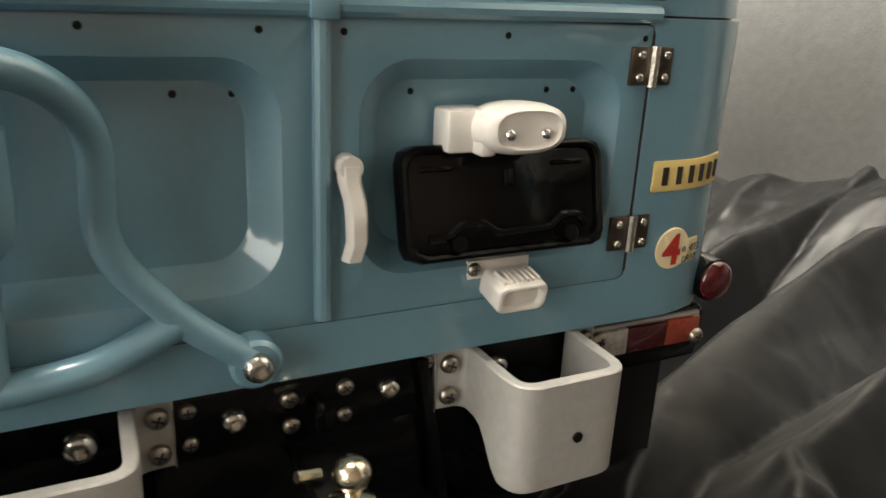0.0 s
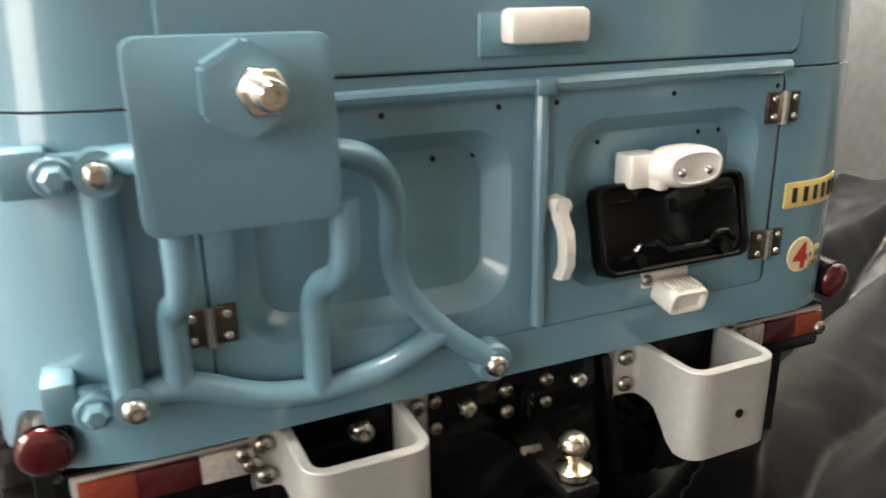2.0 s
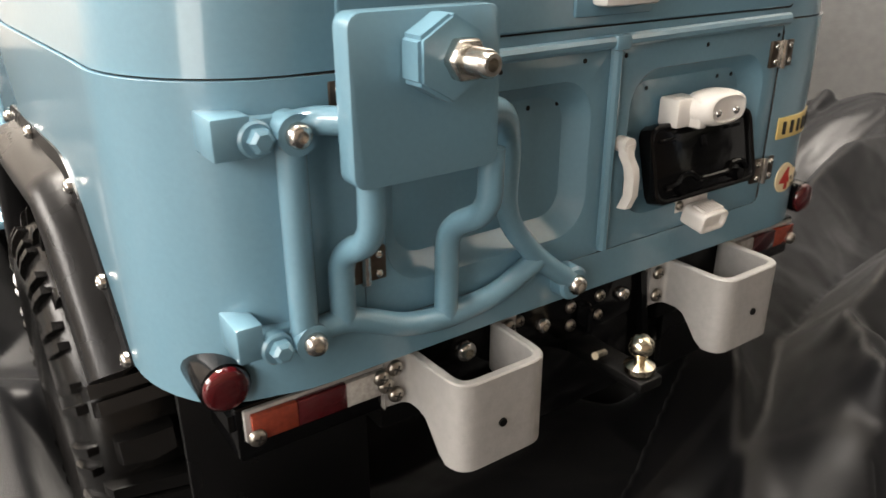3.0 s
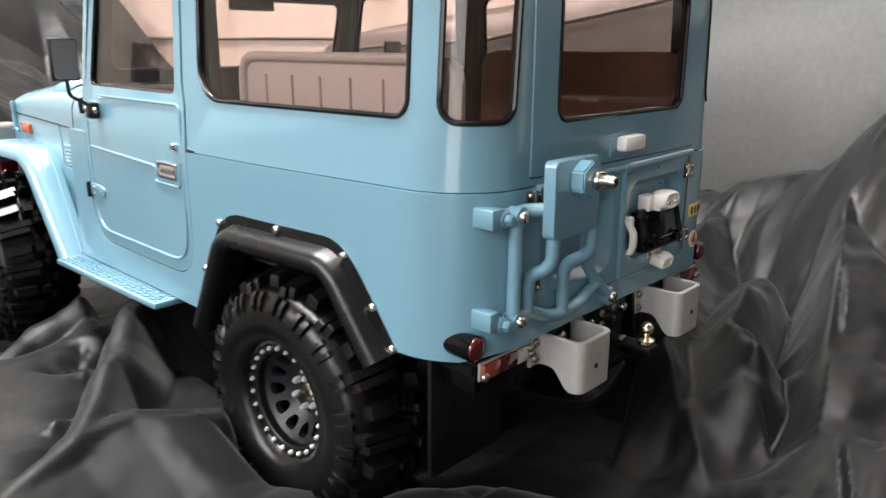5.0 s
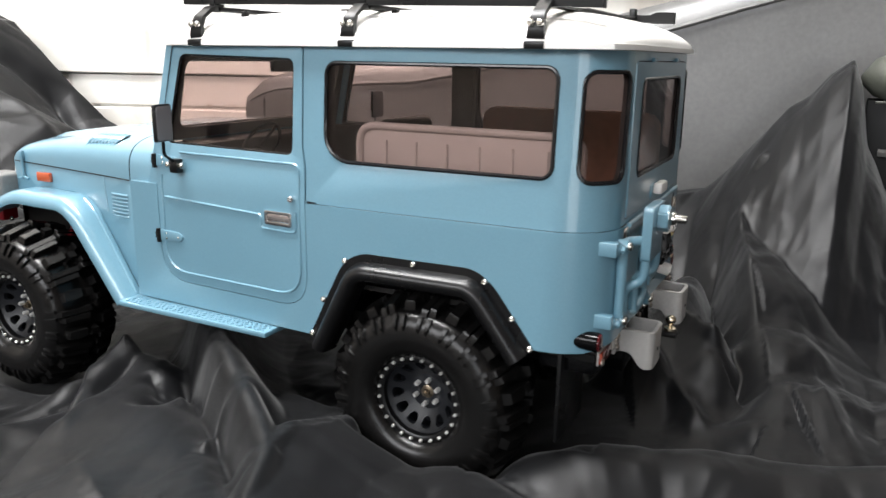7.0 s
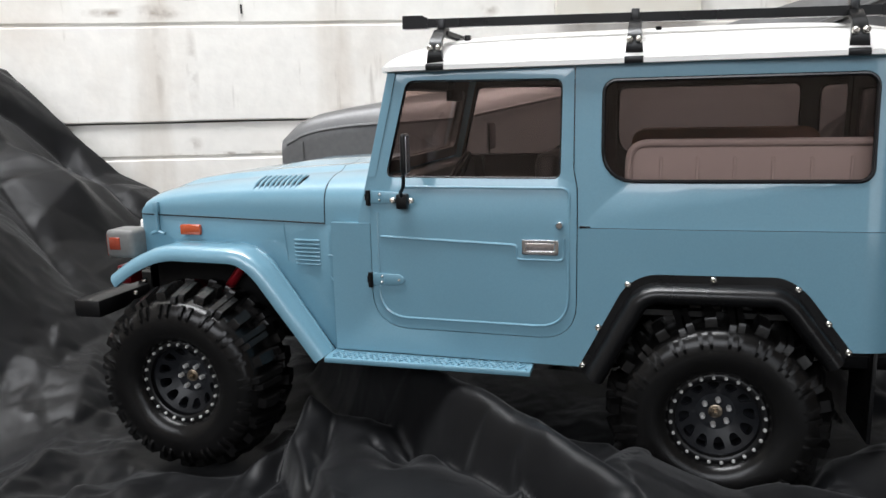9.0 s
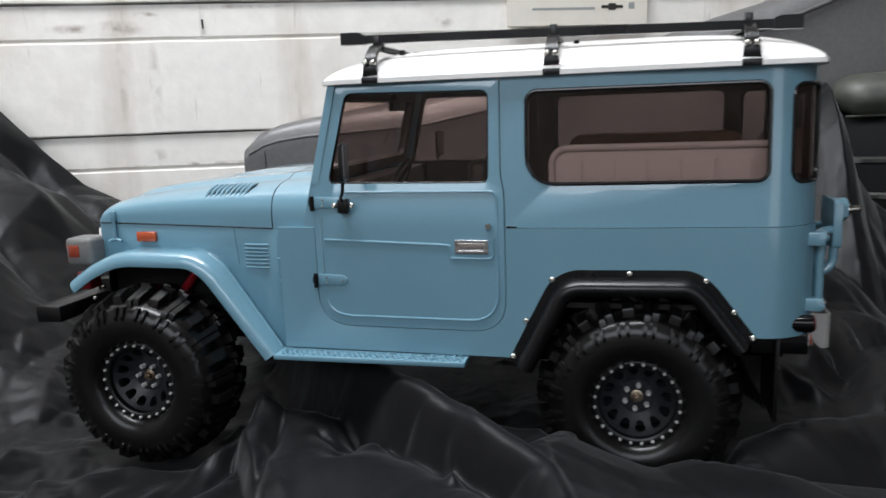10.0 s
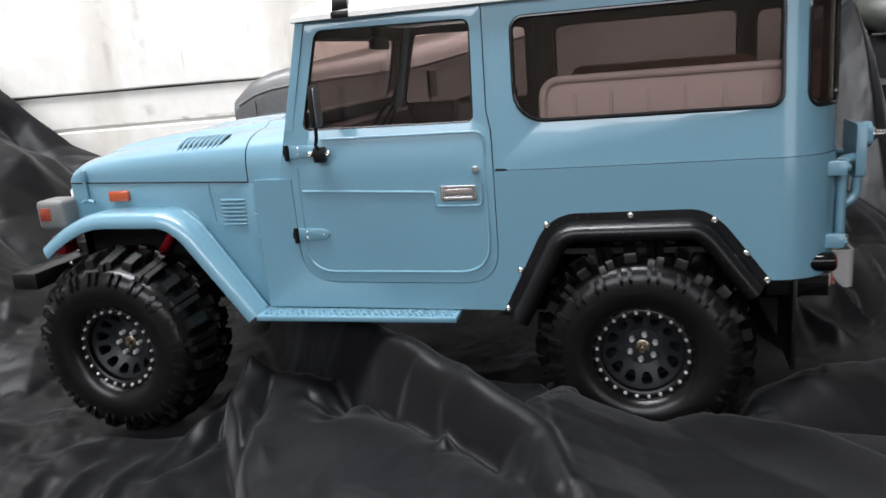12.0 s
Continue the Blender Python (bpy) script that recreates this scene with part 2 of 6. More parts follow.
def piece(name, mesh, parent, m=Matrix(), label=""):
    """An object of its own on a shared mesh; m is in metres."""
    ob = new(name, mesh)
    ob.parent = parent
    ob.matrix_basis = m
    return tagged(ob, label=label)


def at(x, y, z, rx=0, ry=0, rz=0):
    return pose(x * DM, y * DM, z * DM, rx, ry, rz)


def thing(name, label, category, kind="", group=""):
    return tagged(new(name), label, category, group, kind)


def box(bm, x0, x1, y0, y1, z0, z1, r=0.0, seg=2, m=None):
    made = bmesh.ops.create_cube(bm, size=1.0)["verts"]
    for v in made:
        v.co = Vector(((x0 + x1) / 2 + v.co.x * (x1 - x0), (y0 + y1) / 2 + v.co.y * (y1 - y0), (z0 + z1) / 2 + v.co.z * (z1 - z0)))
    if r:
        edges = list({e for v in made for e in v.link_edges})
        out = bmesh.ops.bevel(bm, geom=edges, offset=r, segments=seg, profile=0.5, affect="EDGES", clamp_overlap=True)
        made = list({v for f in out["faces"] for v in f.verts})
    if m:
        bmesh.ops.transform(bm, matrix=m, verts=made)
    return bm


def new_box(*a, **k):
    return box(bmesh.new(), *a, **k)


def fillet(points, r, n=5, closed=False):
    """Rounds the corners of a line of points; r is one radius or one a corner."""
    pts = [Vector(p) for p in points]
    out, count = [], len(pts)
    for i, p in enumerate(pts):
        rad = r[i] if isinstance(r, (list, tuple)) else r
        if (not closed and i in (0, count - 1)) or rad <= 0:
            out.append(p)
            continue
        a, b = pts[i - 1] - p, pts[(i + 1) % count] - p
        cut = min(rad, a.length * 0.49, b.length * 0.49)
        pa, pb = p + a.normalized() * cut, p + b.normalized() * cut
        for k in range(n + 1):
            t = k / n
            out.append(pa * (1 - t) ** 2 + p * 2 * t * (1 - t) + pb * t * t)
    return out


def rrect(u0, u1, v0, v1, r, n=6):
    """A rounded rectangle as a list of pairs; r: one radius, or those of lower left, lower right, upper right, upper left."""
    rs = r if isinstance(r, (list, tuple)) else (r,) * 4
    out = []
    for (cu, cv, a), q in zip(((u0, v0, 180), (u1, v0, 270), (u1, v1, 0), (u0, v1, 90)), rs):
        su, sv = (1 if cu == u0 else -1), (1 if cv == v0 else -1)
        for k in range(n + 1):
            w = radians(a + 90 * k / n)
            out.append((cu + su * q + q * math.cos(w), cv + sv * q + q * math.sin(w)))
    return out


def rings(bm, loops, closed=True, caps=True):
    """Faces between loops of points, each loop with the same count."""
    vs = [[bm.verts.new(p) for p in loop] for loop in loops]
    n = len(vs[0])
    for a, b in zip(vs, vs[1:]):
        for i in range(n if closed else n - 1):
            bm.faces.new((a[i], a[(i + 1) % n], b[(i + 1) % n], b[i]))
    if caps and closed:
        bm.faces.new(vs[0])
        bm.faces.new(vs[-1][::-1])
    return vs


def tube(bm, points, r, seg=12, closed=False, flat=1.0):
    """A round bar along points; flat squeezes it along its second axis."""
    pts = [Vector(p) for p in points]
    n = len(pts)
    loops, side = [], None
    for i, p in enumerate(pts):
        a, b = (pts[i - 1] if i or closed else p), (pts[(i + 1) % n] if i < n - 1 or closed else p)
        d = (b - a).normalized()
        if side is None:
            side = d.orthogonal().normalized()
        side = (side - d * side.dot(d)).normalized()
        up = d.cross(side)
        rad = r[i] if isinstance(r, (list, tuple)) else r
        loops.append([p + side * rad * math.cos(2 * math.pi * k / seg) + up * rad * flat * math.sin(2 * math.pi * k / seg) for k in range(seg)])
    if closed:
        loops.append(loops[0])
    rings(bm, loops, caps=not closed)
    if closed:
        bmesh.ops.remove_doubles(bm, verts=bm.verts[:], dist=1e-6)
    return bm


def lathe(bm, profile, seg=32, m=None, cap=True):
    """A body turned round the y axis from pairs of radius and y."""
    loops = [[Vector((rad * math.cos(2 * math.pi * k / seg), y, rad * math.sin(2 * math.pi * k / seg))) for k in range(seg)] for rad, y in profile]
    if m:
        loops = [[m @ p for p in loop] for loop in loops]
    vs = rings(bm, loops, caps=False)
    for end in (vs[0], vs[-1]) if cap else ():
        if (end[0].co - end[seg // 2].co).length > 1e-6:
            bm.faces.new(end)
    bmesh.ops.remove_doubles(bm, verts=[v for loop in vs for v in loop], dist=1e-6)
    return bm


def near_line(p, a, b):
    dx, dz = b[0] - a[0], b[1] - a[1]
    t = max(0.0, min(1.0, ((p[0] - a[0]) * dx + (p[1] - a[1]) * dz) / (dx * dx + dz * dz + 1e-12)))
    return math.hypot(p[0] - a[0] - dx * t, p[1] - a[1] - dz * t)


def panel(outline, holes=(), thick=0.03, edge=0.006, cuts=(), fmap=None, proud=0.0, bm=None, levels=(1.5,)):
    """A sheet with openings, drawn in (u, z), cut along u where it bends, rounded at its edges and laid on a surface by fmap(u, z, depth)."""
    sheet = bmesh.new()
    edges = []
    for loop in (outline, *holes):
        loop = [p for k, p in enumerate(loop) if math.hypot(p[0] - loop[k - 1][0], p[1] - loop[k - 1][1]) > 1e-5]
        vs = [sheet.verts.new((p[0], 0, p[1])) for p in loop]
        edges += [sheet.edges.new((vs[i], vs[(i + 1) % len(vs)])) for i in range(len(vs))]
    bmesh.ops.triangle_fill(sheet, use_beauty=True, use_dissolve=False, edges=edges)
    for c in cuts:
        bmesh.ops.bisect_plane(sheet, geom=sheet.verts[:] + sheet.edges[:] + sheet.faces[:], dist=1e-5, plane_co=(c, 0, 0), plane_no=(1, 0, 0))
    for c in levels if fmap else ():
        bmesh.ops.bisect_plane(sheet, geom=sheet.verts[:] + sheet.edges[:] + sheet.faces[:], dist=1e-5, plane_co=(0, 0, c), plane_no=(0, 0, 1))
    out = bmesh.ops.extrude_face_region(sheet, geom=sheet.faces[:], use_keep_orig=True)
    for g in out["geom"]:
        if isinstance(g, bmesh.types.BMVert):
            g.co.y += thick
        elif isinstance(g, bmesh.types.BMFace):
            g.material_index = 1
    bmesh.ops.recalc_face_normals(sheet, faces=sheet.faces[:])
    if edge:
        rim = [e for e in sheet.edges if all(abs(v.co.y) < 1e-6 for v in e.verts) and len(e.link_faces) == 2 and e.link_faces[0].normal.dot(e.link_faces[1].normal) < 0.5]
        bmesh.ops.bevel(sheet, geom=rim, offset=edge, segments=2, profile=0.5, affect="EDGES", clamp_overlap=True)
    for fc in sheet.faces:
        c = fc.calc_center_median()
        if holes and abs(fc.normal.y) < 0.1 and c.y > 0.4 * thick and min(near_line((c.x, c.z), lp[k - 1], lp[k]) for lp in holes for k in range(len(lp))) < 0.01:
            fc.material_index = 1
    for v in sheet.verts:
        v.co = fmap(v.co.x, v.co.z, v.co.y - proud) if fmap else Vector((v.co.x, v.co.y - proud, v.co.z))
    if bm is None:
        return sheet
    me = bpy.data.meshes.new("tmp")
    sheet.to_mesh(me)
    sheet.free()
    bm.from_mesh(me)
    bpy.data.meshes.remove(me)
    return bm


def hexagon(bm, x0, x1, y, z, r, axis="x", seg=6, turn=0.0, tip=0.0):
    """A bolt head or nut between x0 and x1 along an axis; tip rounds its end."""
    loops = []
    for x, k in ((x0, 1.0), (x1 - tip, 1.0), (x1, 1.0 - (0.35 if tip else 0.0))):
        loop = []
        for i in range(seg):
            w = turn + 2 * math.pi * i / seg
            a, b = r * k * math.cos(w), r * k * math.sin(w)
            loop.append((x, y + a, z + b) if axis == "x" else (y + a, x, z + b) if axis == "y" else (y + a, z + b, x))
        loops.append(loop)
    rings(bm, loops[:2] if not tip else loops)
    return bm


def screw_mesh(r, h, name="bolt"):
    """A button-head screw with a hex socket; its axis is local y, its head looks along -y."""
    bm = bmesh.new()
    lathe(bm, [(r, 0.0), (r * 0.98, -h * 0.45), (r * 0.80, -h * 0.85), (r * 0.50, -h), (r * 0.42, -h), (r * 0.40, -h * 0.45), (0.0, -h * 0.45)], 12)
    return mesh_of(bm, name, STEEL, 40)


def cross_screw_mesh(r, h):
    """A pan-head screw with a dark cross slot."""
    bm = bmesh.new()
    lathe(bm, [(r, 0.0), (r * 0.98, -h * 0.35), (r * 0.82, -h * 0.75), (r * 0.45, -h * 0.97), (0.0, -h)], 14)
    n = len(bm.faces)
    for a, b in ((r * 0.52, r * 0.11), (r * 0.11, r * 0.52)):
        box(bm, -a, a, -h * 1.02, -h * 0.6, -b, b)
    bm.faces.ensure_lookup_table()
    for f in bm.faces[n:]:
        f.material_index = 1
    return mesh_of(bm, "screw", [DULL_STEEL, INK], 40)


CROSS_SCREW = cross_screw_mesh(0.018, 0.013)
SCREW_S, SCREW_M, SCREW_L = screw_mesh(0.013, 0.010), screw_mesh(0.018, 0.016), screw_mesh(0.026, 0.022)
_hole = bmesh.new()
lathe(_hole, [(0.0055, 0.002), (0.0055, -0.0008), (0.0035, -0.0012), (0.0, -0.0008)], 10)
PIN_HOLE = mesh_of(_hole, "pin_hole", FRAME_BLACK, 40)
REAR = 90.0  # turns a screw's head from -y to +x
# ---- the model truck ----
truck = thing("model_truck", "pale blue toy off-road truck, white roof, on black cloth", "model truck")
HALF, CORNER, BACK = 0.995, 0.30, 0.92
SIDE_END = BACK - CORNER
ARC = CORNER * math.pi / 2
FLAT = 2 * (HALF - CORNER)
TOTAL = 2 * SIDE_END + 2 * ARC + FLAT


def half_width(x, z):
    return HALF - 0.06 * max(0.0, z - 1.5) - 0.045 * min(1.0, max(0.0, (-0.7 - x) / 1.2)) - 0.028 * min(1.0, max(0.0, (x + 0.15) / 0.7))


def wrap(u, z, d=0.0):
    """The body's skin: u runs back along the left side, round the corner, across the rear and forward along the right side."""
    mirror = u > SIDE_END + ARC + FLAT / 2
    if mirror:
        u = TOTAL - u
    if u <= SIDE_END:
        p = Vector((u, -half_width(u, z) + d, z))
    elif u <= SIDE_END + ARC:
        w = (u - SIDE_END) / CORNER
        flat = half_width(-0.2, z) - CORNER
        p = Vector((SIDE_END + (CORNER - d) * math.sin(w), -flat - (half_width(SIDE_END, z) - flat - d) * math.cos(w), z))
    else:
        y = -(HALF - CORNER) + (u - SIDE_END - ARC)
        p = Vector((BACK - d, y * (half_width(-0.2, z) - CORNER) / (HALF - CORNER), z))
    if mirror:
        p.y = -p.y
    return p


def rear_u(y):
    return SIDE_END + ARC + (HALF - CORNER) + y


def side_map(s):
    def f(u, z, d=0.0):
        return Vector((u, s * (half_width(u, z) - d), z))
    return f


def rear_map(u, z, d=0.0):
    return Vector((BACK - d, u, z))


BENDS = [SIDE_END + ARC * k / 12 for k in range(13)]
BENDS += [TOTAL - b for b in BENDS] + [-1.3, TOTAL + 1.3, -0.15, 0.25, 0.55, TOTAL + 0.15, TOTAL - 0.25, TOTAL - 0.55]


def mirror_u(loop):
    return [(TOTAL - u, z) for u, z in loop]


# Lower body: both sides and the rear in one wrapped sheet, with notches for the doors and wheel arches.
left = [(-2.10, 1.4972), (-2.10, 0.755), (-0.70, 0.755)]
arch = fillet([(-0.70, 0.755, 0), (-0.46, 1.21, 0), (-0.36, 1.255, 0), (0.28, 1.255, 0), (0.38, 1.20, 0), (0.60, 0.91, 0)], 0.09, 4)
left += [(p.x, p.y) for p in arch] + [(SIDE_END - 0.02, 0.905)]
rear_half = [(SIDE_END + ARC * 0.5, 0.905), (rear_u(-0.80), 0.925), (rear_u(-0.3), 0.93)]
door_cut = fillet([(-0.715, 1.4972, 0), (-0.715, 0.90, 0), (-1.865, 0.90, 0), (-1.865, 1.4972, 0)], [0, 0.20, 0.22, 0], 6)
half = left + rear_half
outline = half + [(TOTAL - u, z) for u, z in half[::-1]] + mirror_u([(p.x, p.y) for p in door_cut])[::-1] + [(p.x, p.y) for p in door_cut]
barn = rrect(rear_u(-0.610), rear_u(0.605), 1.020, 1.488, 0.02, 2)
part("tub", panel(outline, [barn], 0.038, 0.007, BENDS, wrap, proud=0.007), [PAINT, INNER], truck, "glossy pale blue lower body shell", 22)

seal = [(SIDE_END - 1.3, 1.465), (TOTAL - SIDE_END + 1.3, 1.465), (TOTAL - SIDE_END + 1.3, 1.535), (SIDE_END - 1.3, 1.535)]
part("belt_seal", panel(seal, thick=0.01, edge=0, cuts=BENDS, fmap=wrap, proud=-0.010), [INNER, INNER], truck, "dark seal behind the belt joint")

for s in (-1, 1):
    part("seal_tip", panel([(-0.706, 1.498), (-0.650, 1.502), (-0.650, 1.508), (-0.706, 1.511)], thick=0.01, edge=0.002, fmap=side_map(s), proud=0.005), [GASKET, GASKET], truck, "black end of the belt seal")

# Upper body with window openings.
WIN = rrect(-0.595, 0.645, 1.737, 2.238, [0.15, 0.06, 0.06, 0.06])
CWIN = rrect(0.765, rear_u(-0.745), 1.725, 2.222, [0.07, 0.06, 0.05, 0.06])
upper = [(-0.715, 1.5008), (TOTAL + 0.715, 1.5008), (TOTAL + 0.718, 1.70), (TOTAL + 0.737, 1.80), (TOTAL + 0.737, 2.315), (-0.737, 2.315), (-0.737, 1.80), (-0.718, 1.70)]
hatch_hole = rrect(rear_u(-0.640), rear_u(0.635), 1.525, 2.272, 0.015, 2)
hardtop = part("hardtop", panel(upper, [WIN, CWIN, mirror_u(WIN), mirror_u(CWIN), hatch_hole], 0.035, 0.009, BENDS, wrap), [PAINT, INNER], truck, "glossy pale blue upper body with window openings", 22)


def window(loop, fmap, parent, name="side_window", depth=0.012, cuts=()):
    """Smoked pane with a black rubber surround."""
    ob = part(name, panel(loop, thick=0.008, edge=0, cuts=cuts, fmap=fmap, proud=-depth), [GLASS, GLASS], parent, "smoked brown glass pane")
    bm = bmesh.new()
    n = len(loop)
    fine = []
    for i in range(n):
        (u0, z0), (u1, z1) = loop[i], loop[(i + 1) % n]
        steps = max(1, int(math.hypot(u1 - u0, z1 - z0) / 0.04))
        fine += [(u0 + (u1 - u0) * k / steps, z0 + (z1 - z0) * k / steps) for k in range(steps)]
    tube(bm, [fmap(u, z, 0.003) for u, z in fine], 0.0110, 8, closed=True)
    part("rubber_surround", bm, GASKET, ob, "black rubber surround")
    return ob


for loop in (WIN, mirror_u(WIN)):
    window(loop, wrap, truck)
for loop in (CWIN, mirror_u(CWIN)):
    window(loop, wrap, truck, "corner_window", cuts=BENDS)

# Tail hatch with its own window.
HATCH_WIN = rrect(-0.485, 0.470, 1.713, 2.185, 0.055)
hatch = part("tail_hatch", panel(rrect(-0.636, 0.631, 1.5285, 2.268, 0.02, 2), [HATCH_WIN], 0.035, 0.008, fmap=rear_map, proud=0.006), [PAINT, INNER], truck, "upward-opening blue rear hatch", 22)
window(HATCH_WIN, lambda u, z, d=0.0: rear_map(u, z, d - 0.004), hatch, "hatch_window")
for y in (-0.30, 0.30):
    part("hatch_hinge", new_box(BACK, BACK + 0.02, y - 0.03, y + 0.03, 2.268, 2.288, 0.005), PAINT, hatch)
hatch_lamp = part("hatch_lamp", new_box(BACK + 0.012, BACK + 0.060, -0.086, 0.072, 1.569, 1.629, 0.012), PALE, truck, "small pale box lamp")
part("lamp_plate", new_box(BACK, BACK + 0.013, -0.122, 0.098, 1.548, 1.622, 0.005), PAINT, hatch_lamp, "blue mounting plate")

# Barn doors with a pressed recess.


def barn_door(y0, y1, r0, r1):
    outline = rrect(y0, y1, 1.0080, 1.4845, 0.004, 2)
    hole = rrect(r0, r1, 1.085, 1.425, 0.085, 8)
    floor_loop = rrect(r0 + 0.042, r1 - 0.042, 1.124, 1.390, 0.058, 8)
    soft = rrect(r0 + 0.034, r1 - 0.034, 1.116, 1.398, 0.062, 8)
    mid = rrect(r0 + 0.008, r1 - 0.008, 1.092, 1.419, 0.080, 8)
    bm = panel(outline, [hole], 0.016, 0.004, fmap=rear_map, proud=0.004)
    rings(bm, [[rear_map(u, z, d) for u, z in lp] for lp, d in ((hole, -0.004), (mid, 0.003), (soft, 0.034), (floor_loop, 0.040))], caps=False)
    bm.faces.new([bm.verts.new(rear_map(u, z, 0.040)) for u, z in floor_loop])
    bmesh.ops.remove_doubles(bm, verts=bm.verts[:], dist=1e-5)
    return part("rear_door", bm, [PAINT, INNER], truck, "blue rear door with pressed recess", 30)


left_door = barn_door(-0.6065, 0.000, -0.56, -0.052)
right_door = barn_door(0.008, 0.6015, 0.066, 0.548)
for parent, ys in ((left_door, (-0.30, -0.08)), (right_door, (0.04, 0.31, 0.585))):
    for y in ys:
        piece("pin_hole", PIN_HOLE, parent, at(BACK + 0.004, y, 1.462, 0, 0, REAR), "tiny dark hole")
for parent, ys in ((right_door, (0.095, 0.165, 0.42, 0.475)), (left_door, (-0.19, -0.11))):
    for y in ys:
        piece("pin_hole", PIN_HOLE, parent, at(BACK - 0.040, y, 1.372, 0, 0, REAR))
bm = bmesh.new()
tube(bm, [(BACK + 0.012, -0.60, 1.490), (BACK + 0.012, 0.60, 1.502)], 0.015, 10)
part("drip_rail", bm, PAINT, truck)
bm = bmesh.new()
tube(bm, [(BACK + 0.008, 0.006, 1.028), (BACK + 0.008, 0.006, 1.49)], 0.014, 10)
box(bm, BACK, BACK + 0.030, -0.016, 0.028, 1.478, 1.510, 0.006)
part("centre_strip", bm, PAINT, truck)

# Door pull.
bm = bmesh.new()
path = [(0.030, 0.042, 1.275), (0.032, 0.042, 1.25), (0.045, 0.046, 1.225), (0.048, 0.048, 1.20), (0.046, 0.050, 1.16), (0.034, 0.046, 1.128)]
loops = []
for k, (dx, y, z) in enumerate(path):
    w = 0.017 - 0.002 * k / 5
    loops.append([(BACK + dx + a, y + b, z) for a, b in ((0.010, -w * 0.6), (0.010, w * 0.6), (0.0, w), (-0.012, w), (-0.012, -w), (0.0, -w))])
rings(bm, loops)
lathe(bm, [(0.0, 0.0), (0.018, 0.0), (0.018, 0.038), (0.0, 0.038)], 14, Matrix.Translation((BACK, 0.042, 1.272)) @ Matrix.Rotation(radians(-90), 4, "Z"))
part("door_pull", bm, PALE, right_door, "pale curved door pull", 50)

# Plate tray with its lamps.
tilt = Matrix.Translation((BACK - 0.030, 0.318, 1.190)) @ Matrix.Rotation(radians(-14), 4, "Y")
bm = bmesh.new()
for v in panel(rrect(-0.190, 0.190, -0.093, 0.093, 0.026, 2), [rrect(-0.176, 0.176, -0.079, 0.079, 0.024, 2)], 0.036, 0.007, fmap=lambda u, z, d=0.0: tilt @ Vector((0.067 - d, u, z)), bm=bm).verts:
    pass
part("plate_tray", bm, GLOSS_BLACK, right_door, "empty glossy black number plate tray")
bm = bmesh.new()
box(bm, 0.030, 0.060, -0.182, 0.182, -0.085, 0.085, 0.01, m=tilt)
part("tray_back", bm, GLOSS_BLACK, right_door)
bm = bmesh.new()
tube(bm, [tilt @ Vector(p) for p in fillet([(0.061, -0.15, -0.055, ), (0.061, -0.11, -0.055), (0.061, -0.09, -0.035), (0.061, -0.05, -0.035), (0.061, -0.03, -0.055), (0.061, 0.08, -0.055), (0.061, 0.10, -0.035), (0.061, 0.14, -0.035), (0.061, 0.155, -0.055)], 0.02, 3)], 0.0075, 8)
part("raised_rib", bm, GLOSS_BLACK, right_door)
for y, z, w in ((-0.13, 0.055, 0.03), (0.12, 0.055, 0.03), (0.0, 0.045, 0.008)):
    bm = bmesh.new()
    box(bm, 0.055, 0.066, y - w, y + w, z - 0.004 - (0.02 if w < 0.01 else 0), z + 0.004, 0.002, m=tilt)
    part("raised_tab", bm, GLOSS_BLACK, right_door)
for y in (-0.10, 0.115):
    bm = bmesh.new()
    lathe(bm, [(0.0, 0.0), (0.014, 0.0), (0.014, -0.012), (0.0, -0.012)], 12, tilt @ Matrix.Translation((0.061, y, -0.066)) @ Matrix.Rotation(radians(90), 4, "Z"))
    part("boss", bm, GLOSS_BLACK, right_door)
bm = new_box(BACK - 0.030, BACK + 0.030, 0.200, 0.275, 1.283, 1.352, 0.008)
part("lamp_bracket", bm, PALE, right_door, "pale lamp bracket")
bm = new_box(BACK - 0.004, BACK + 0.058, 0.244, 0.272, 1.282, 1.350, 0.006)
loops = []
for dx, k in ((0.000, 0.80), (0.012, 0.95), (0.040, 1.0), (0.062, 0.96), (0.074, 0.86), (0.078, 0.74), (0.072, 0.66)):
    loop = []
    for i in range(28):
        w = 2 * math.pi * (i + 0.5) / 28
        c, q = math.cos(w), math.sin(w)
        soft = (abs(c) ** 2.7 + abs(q) ** 2.7) ** (-1 / 2.7)
        loop.append((BACK + dx, 0.318 + 0.080 * k * c * soft, 1.324 + 0.006 * (1 - k) + 0.041 * k * q * soft))
    loops.append(loop)
rings(bm, loops)
part("plate_lamp", bm, PALE, right_door, "pale rounded plate lamp", 50)
bm = bmesh.new()
lathe(bm, [(0.0105, 0.0), (0.010, -0.005), (0.006, -0.009), (0.0, -0.010)], 12)
RIVET = mesh_of(bm, "rivet", CHROME, 50)
for y in (0.285, 0.350):
    piece("rivet", RIVET, right_door, at(BACK + 0.071, y, 1.318, 0, 0, REAR))
bm = new_box(BACK - 0.006, BACK + 0.006, 0.262, 0.385, 1.058, 1.092, 0.003)
lower = Matrix.Translation((BACK + 0.038, 0.336, 1.046)) @ Matrix.Rotation(radians(12), 4, "Y") @ Matrix.Scale(0.78, 4)
for v in panel(rrect(-0.062, 0.062, -0.034, 0.034, 0.02, 5), [rrect(-0.046, 0.046, -0.020, 0.020, 0.014, 5)], 0.085, 0.008, fmap=lambda u, z, d=0.0: lower @ Vector((0.045 - d, u, z)), bm=bm).verts:
    pass
